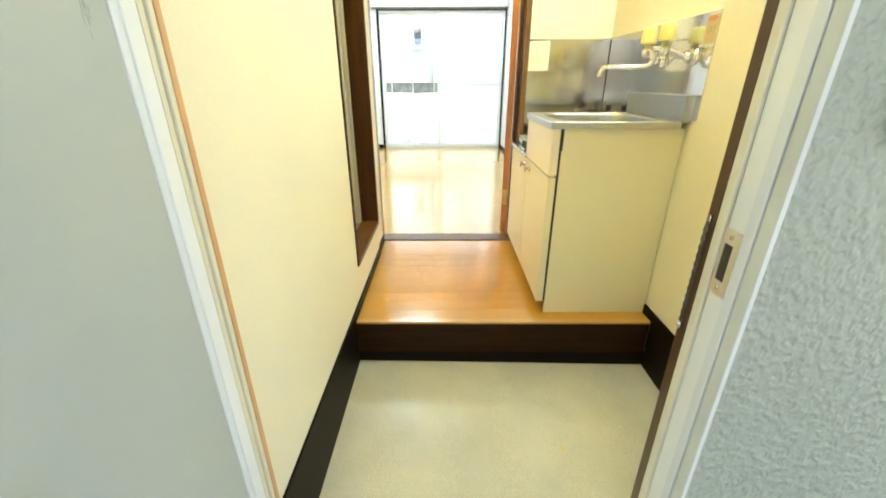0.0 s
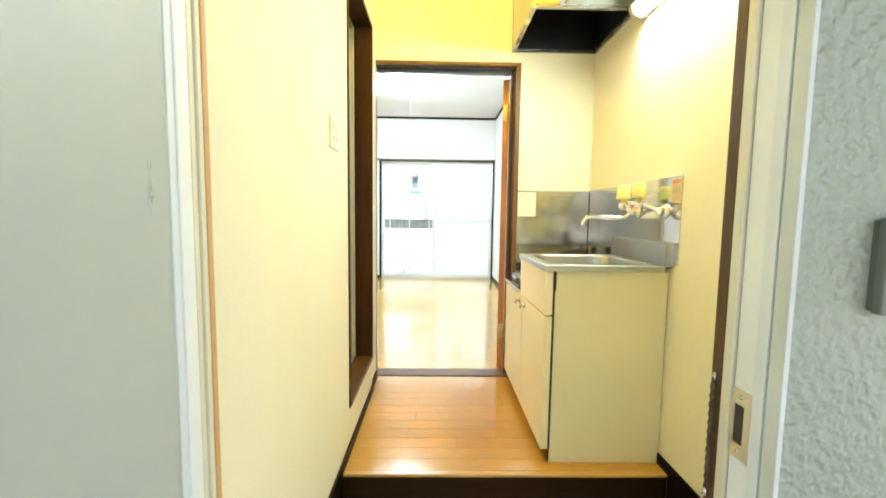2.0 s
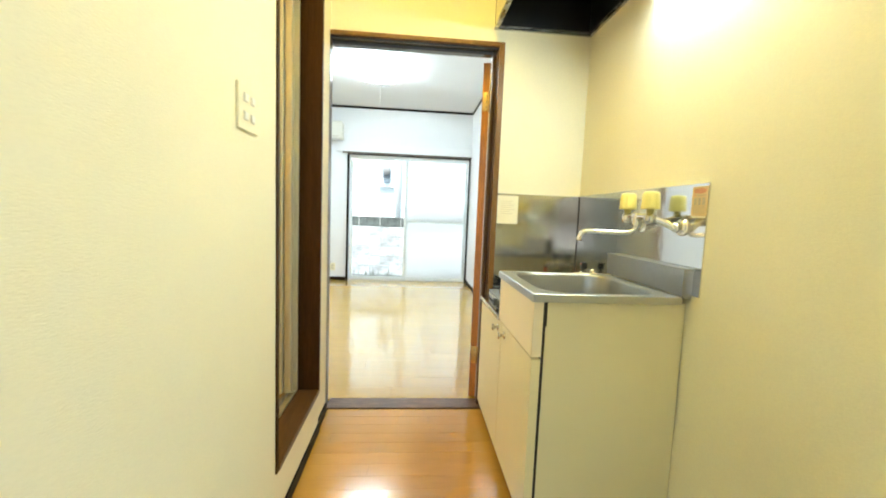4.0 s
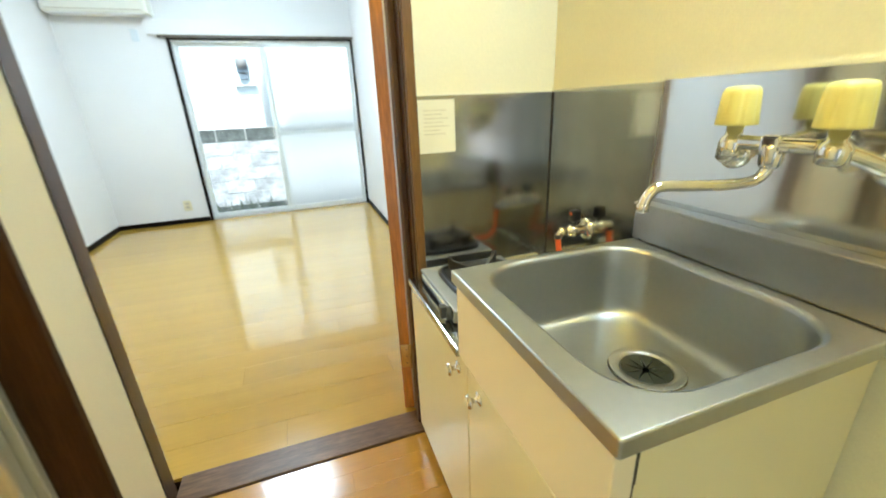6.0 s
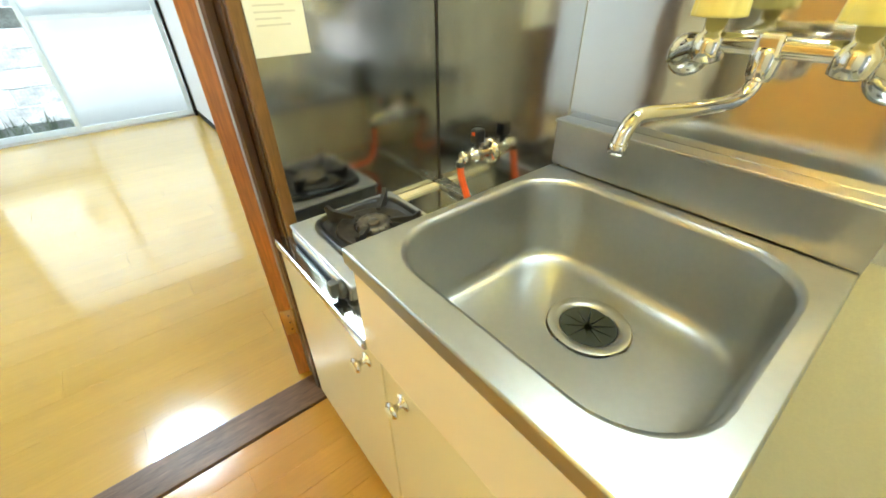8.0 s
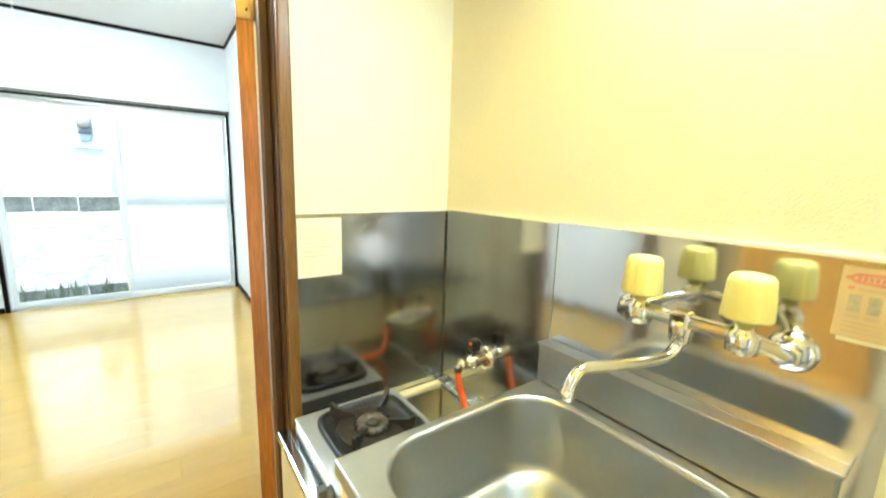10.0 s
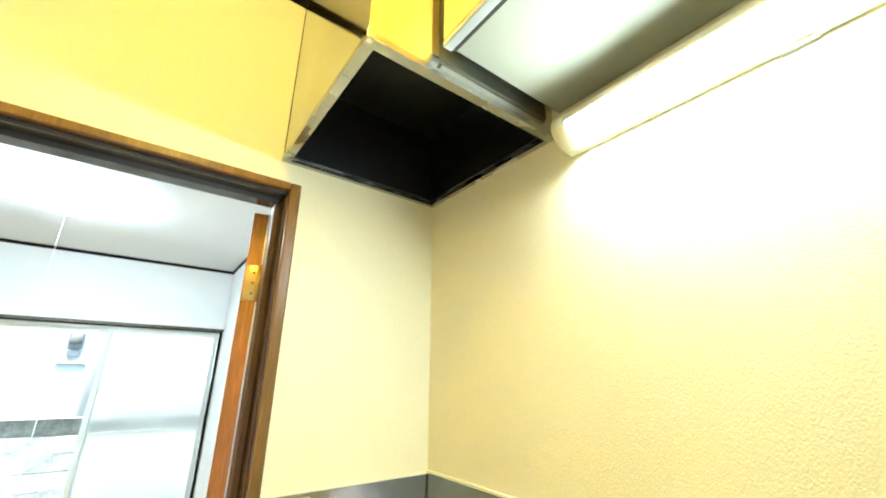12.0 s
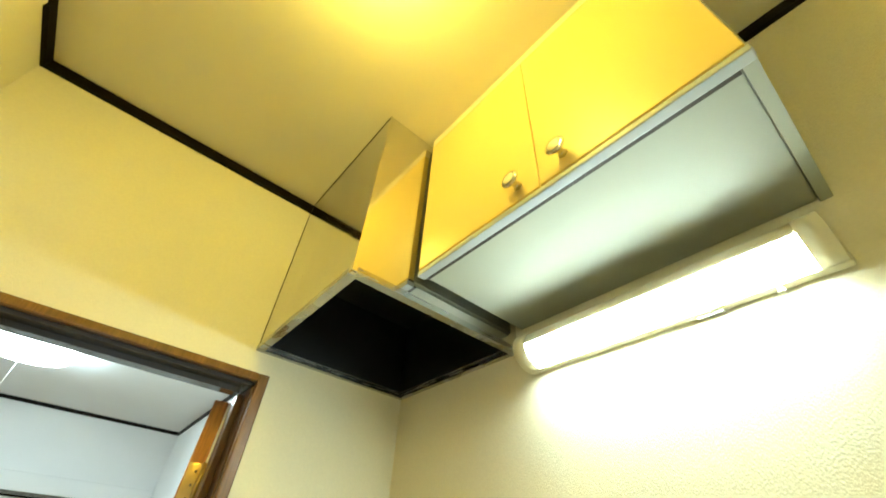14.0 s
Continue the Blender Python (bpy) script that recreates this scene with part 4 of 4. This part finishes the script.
for y0, y1, ky in ((CY0, 1.9715, 1.916), (1.9735, CY1, 2.02)):
    d = part("door", boxes((CX, y0, CZ + 0.015, CX + 0.018, y1, 2.594), bevel=0.002), "yellow", wc)
    k = part("knob", lathe(bmesh.new(), [(0.010, 0), (0.007, 0.006), (0.007, 0.018), (0.016, 0.022), (0.0195, 0.0235), (0.0195, 0.0262), (0.015, 0.0275), (0.002, 0.028)], (CX, ky, 2.150), (-1, 0, 0), 20), "chrome", d, "chrome rimmed knob")
    part("knob_cap", lathe(bmesh.new(), [(0.014, 0), (0.011, 0.0018), (0.001, 0.0025)], (CX - 0.0277, ky, 2.150), (-1, 0, 0), 18), "ivory", k)

tl = thing("tube_light", (1.28, 1.97, 2.06), "lit fluorescent tube light with cream ends below the wall cabinet", "lamp")
part("backplate", boxes((E_X - 0.022, 1.672, 1.964, E_X - 0.001, 2.300, 2.058), bevel=0.003), "ivory", tl)


def half_tube(y0, y1, r0=0.046, r1=0.044, a0=-90, a1=90):
    bm = bmesh.new()
    rings = []
    for y in (y0, y1):
        rings.append([bm.verts.new((E_X - 0.022 - r0 * 1.15 * math.cos(radians(a)), y, 2.010 + r1 * math.sin(radians(a)))) for a in range(a0, a1 + 1, 10)])
    a, b = rings
    for i in range(len(a) - 1):
        bm.faces.new((a[i], a[i + 1], b[i + 1], b[i])).smooth = True
    bm.faces.new((a[-1], a[0], b[0], b[-1]))
    bm.faces.new(a[::-1])
    bm.faces.new(b)
    return bm


part("housing", half_tube(1.712, 2.262, 0.046, 0.044, 0, 90), "ivory", tl)
part("cover", half_tube(1.712, 2.262, 0.046, 0.044, -90, 0), "tube", tl, "glowing white cover")
part("end_cap", half_tube(1.676, 1.7115, 0.048, 0.046), "ivory", tl, "cream plastic end cap")
part("end_cap", half_tube(2.2625, 2.298, 0.048, 0.046), "ivory", tl, "cream plastic end cap")
part("pull_switch", lathe(bmesh.new(), [(0.004, 0), (0.006, -0.006), (0.006, -0.012)], (E_X - 0.016, 1.77, 1.964)), "ivory", tl)
part("label", boxes((E_X - 0.012, 1.86, 1.960, E_X - 0.0008, 1.905, 1.9642)), "alu", tl)

hl = thing("ceiling_lamp", (0.52, 1.95, CEIL), "small round warm ceiling lamp of the kitchen", "lamp")
part("base", lathe(bmesh.new(), [(0.07, 0), (0.07, -0.02)], (0.52, 1.95, CEIL)), "ivory", hl)
part("globe", lathe(bmesh.new(), [(0.065, -0.02), (0.085, -0.05), (0.08, -0.085), (0.05, -0.11), (0.01, -0.12)], (0.52, 1.95, CEIL)), "bulb", hl)

# ---- the room: lamp, air conditioner, outlet, window ----
rl = thing("ring_lamp", (0.0, 5.2, CEIL), "round white fluorescent ceiling lamp with a pull cord", "lamp")
part("base", lathe(bmesh.new(), [(0.10, 0), (0.10, -0.03)], (0.0, 5.2, CEIL)), "white", rl)
part("shade", lathe(bmesh.new(), [(0.26, -0.03), (0.28, -0.06), (0.26, -0.10), (0.15, -0.125), (0.01, -0.13)], (0.0, 5.2, CEIL), n=40), "ring", rl, "glowing white shade")
part("pull_cord", pipe(bmesh.new(), [(0.03, 5.2, CEIL - 0.12), (0.03, 5.2, 2.2), (0.03, 5.2, 1.95)], 0.0012, n=6), "cord", rl)

ac = thing("air_conditioner", (-1.0, W_Y, 2.3), "off-white wall air conditioner above the window's side", "air conditioner")
part("body", boxes((-1.47, W_Y - 0.19, 2.115, -0.64, W_Y, 2.365), bevel=0.02), "acwhite", ac)
part("flap", boxes((-1.43, W_Y - 0.186, 2.108, -0.68, W_Y - 0.10, 2.1155), bevel=0.002), "white", ac)
part("outlet_slot", boxes((-1.43, W_Y - 0.1925, 2.140, -0.69, W_Y - 0.189, 2.148)), "ivory_dark", ac, "dark outlet slot")
part("pipe_duct", boxes((-0.72, W_Y - 0.05, 2.0905, -0.66, W_Y, 2.1145), bevel=0.006), "white", ac, "white pipe cover")
ph = thing("wall_socket", (-0.85, W_Y, 1.955), "white wall socket under the air conditioner", "socket")
part("plate", boxes((-0.88, W_Y - 0.01, 1.90, -0.815, W_Y, 2.01), bevel=0.003), "jamb3", ph)
ol = thing("wall_outlet", (-0.74, W_Y, 0.2), "ivory wall outlet above the baseboard", "outlet")
part("plate", boxes((-0.825, W_Y - 0.009, 0.145, -0.745, W_Y, 0.26), bevel=0.003), "ivory", ol)
part("slot", boxes((-0.805, W_Y - 0.0105, 0.215, -0.765, W_Y - 0.0085, 0.235)), "ivory_dark", ol)
part("slot", boxes((-0.805, W_Y - 0.0105, 0.175, -0.765, W_Y - 0.0085, 0.195)), "ivory_dark", ol)
hb = solid("window_header", boxes((-0.735, W_Y - 0.06, 1.957, 1.298, W_Y, 2.09), bevel=0.004), "white", "white boxed header above the window", "trim")
solid("curtain_rail", boxes((-0.65, W_Y - 0.05, 1.932, 1.298, W_Y - 0.02, 1.956)), "burner", "grey metal curtain rail", "curtain rail", "structure")

win = thing("window_1", (0.36, W_Y + 0.07, 0), "tall sliding aluminium window with a dark wooden surround", "window")
win["kind"] = "structure"
part("window_frame", boxes((-0.585, W_Y - 0.012, 0.0, -0.555, W_Y + 0.02, 1.945)), "base", win, "dark wooden surround")
part("window_frame", boxes((1.268, W_Y - 0.012, 0.0, 1.291, W_Y + 0.02, 1.945)), "base", win, "dark wooden surround")
part("window_frame", boxes((-0.555, W_Y - 0.006, 1.92, 1.268, W_Y + 0.02, 1.945)), "base", win, "dark wooden surround")
part("track", boxes((-0.555, W_Y + 0.02, -0.03, 1.27, W_Y + 0.13, 0.004), (-0.555, W_Y + 0.045, 0.004, 1.27, W_Y + 0.05, 0.014), (-0.555, W_Y + 0.095, 0.004, 1.27, W_Y + 0.10, 0.014)), "alu", win)
part("head_track", boxes((-0.555, W_Y + 0.02, 1.90, 1.27, W_Y + 0.13, 1.945)), "alu", win)
for x0, x1, y, gl in ((0.29, 1.265, W_Y + 0.045, "frost"), (-0.55, 0.345, W_Y + 0.09, "glass")):
    s = part("sash", boxes((x0, y - 0.014, 0.014, x0 + 0.04, y + 0.014, 1.90), (x1 - 0.04, y - 0.014, 0.014, x1, y + 0.014, 1.90), (x0 + 0.04, y - 0.014, 0.014, x1 - 0.04, y + 0.014, 0.06), (x0 + 0.04, y - 0.014, 1.86, x1 - 0.04, y + 0.014, 1.90)), "jamb", win, "white aluminium sliding sash")
    if gl == "frost":
        part("mid_rail", boxes((x0 + 0.04, y - 0.012, 0.92, x1 - 0.04, y + 0.012, 0.95)), "jamb", s)
    for z0, z1, g in (((0.06, 0.92, "frost"), (0.95, 1.86, "frost2")) if gl == "frost" else ((0.06, 1.86, "glass"),)):
        p = part("pane", boxes((x0 + 0.04, y - 0.002, z0, x1 - 0.04, y + 0.002, z1)), g, s)
        p.visible_shadow = False

# ---- outside the window ----
fc = thing("neighbour_house", (0, 9.6, -0.37), "white rendered wall of the neighbouring house", "house")
part("wall", boxes((-7, 9.6, -0.4, 8, 9.9, 5.6)), "facade", fc)
part("eave", boxes((-7, 9.2, 5.6, 8, 10.2, 5.75)), "concrete", fc)
part("downpipe", lathe(bmesh.new(), [(0.06, -0.35), (0.06, 5.6)], (0.10, 9.53, 0), n=18), "jamb", fc, "white downpipe")
part("drain_stub", lathe(bmesh.new(), [(0.045, 1.60), (0.05, 1.62), (0.05, 2.9), (0.045, 2.92)], (0.92, 9.54, 0), n=16), "meter", fc, "grey pipe stub")
# added only to give the grey band visible through the right pane
part("plinth", boxes((0.36, 9.56, -0.4, 8, 9.6, 1.30), bevel=0.01), "plinth", fc, "added grey band behind the right window pane")
mb = thing("meter_box", (-0.25, 9.55, 1.9), "grey electricity meter on a white board outside", "meter")
part("board", boxes((-0.31, 9.57, 1.62, 0.0, 9.6, 2.10), bevel=0.006), "facade", mb)
part("board_lip", boxes((-0.32, 9.54, 1.60, 0.01, 9.6, 1.62), bevel=0.004), "jamb2", mb, "grey bottom lip")
part("meter", boxes((-0.245, 9.50, 1.80, -0.075, 9.57, 2.03), bevel=0.02), "meter", mb, "grey meter body with bluish haze in its colour")
part("meter_glass", lathe(bmesh.new(), [(0.078, 0), (0.078, 0.02), (0.06, 0.035), (0.002, 0.04)], (-0.16, 9.50, 1.935), (0, -1, 0), 24), "gasket", mb, "dark round meter dial")
part("terminal_cover", boxes((-0.225, 9.51, 1.70, -0.095, 9.57, 1.79), bevel=0.008), "meter", mb)
bw = thing("block_wall", (0, 8.6, -0.37), "weathered concrete block wall with a dark mossy top course", "wall")
part("mortar_core", boxes((-4.2, 8.508, -0.4, 4.4, 8.60, 0.970)), "mortar", bw)
shared = {}
for r in range(7):
    for c in range(21):
        x = -4.195 + 0.4 * c + (0.2 if r % 2 else 0.0)
        key = "moss" if r in (6, 0) else "block"
        if key not in shared:
            bm = boxes((0, 0, 0, 0.39, 0.11, 0.182), bevel=0.004)
            shared[key] = part("block", bm, key, bw)
            o = shared[key]
        else:
            o = new("block", shared[key].data)
            o.parent = bw
            o.matrix_parent_inverse = bw.matrix_world.inverted()
        o.matrix_basis = pose(x, 8.502 + 0.004 * math.sin(c * 3.1 + r), -0.353 + r * 0.19)

bm = bmesh.new()
rnd = random.Random(11)
for i in range(260):
    x, y, h = -1.6 + 3.2 * rnd.random(), 8.30 + 0.18 * rnd.random(), 0.10 + 0.28 * rnd.random() ** 2
    dx, dy, w = rnd.gauss(0, 0.05), rnd.gauss(0, 0.03), 0.006 + 0.008 * rnd.random()
    a = bm.verts.new((x - w, y, -0.37))
    b = bm.verts.new((x + w, y + 0.004, -0.37))
    c = bm.verts.new((x + dx * 0.5 + w * 0.7, y + dy * 0.5, -0.37 + h * 0.6))
    d = bm.verts.new((x + dx * 0.5 - w * 0.7, y + dy * 0.5, -0.37 + h * 0.6))
    e = bm.verts.new((x + dx, y + dy, -0.37 + h))
    bm.faces.new((a, b, c, d))
    bm.faces.new((d, c, e))
tagged(part("weeds", bm, "weed"), "dark weeds growing along the foot of the block wall", "weeds", "", "stuff")

# ---- floor boards, last ----
def boards(parent, x0, x1, y0, y1, width, length, rng, wood):
    """Boards run along x; alike boards share a mesh."""
    cache = {}
    n = int(math.ceil((y1 - y0) / width))
    for i in range(n):
        ya, yb = y0 + i * width, min(y0 + (i + 1) * width, y1)
        x = x0 - length * ((i * 0.37) % 1.0)
        while x < x1:
            xa, xb = max(x, x0), min(x + length, x1)
            x += length
            if xb - xa < 0.02:
                continue
            w, ln = round(xb - xa - 0.0004, 4), round(yb - ya - 0.0004, 4)
            if (w, ln) not in cache:
                ob = part("floor_board", boxes((0, 0, -0.014, w, ln, 0), bevel=0.0005), wood, parent)
                cache[(w, ln)] = ob.data
            else:
                ob = new("floor_board", cache[(w, ln)])
                ob.parent = parent
            ob.location = (xa, ya, -0.0002 * rng.random())


rng = random.Random(3)
fk = tagged(new("floor_kitchen"), "glossy orange-toned wooden floor boards of the kitchen", "floor", "", "structure")
boards(fk, W_X + 0.001, E_X - 0.001, 1.926, 2.879, 0.0795, 1.82, rng, "kfloor")
fr = tagged(new("floor_room"), "glossy honey-coloured wooden floor boards of the room", "floor", "", "structure")
boards(fr, -1.50, 1.30, 3.001, W_Y + 0.02, 0.151, 1.82, rng, "floor")
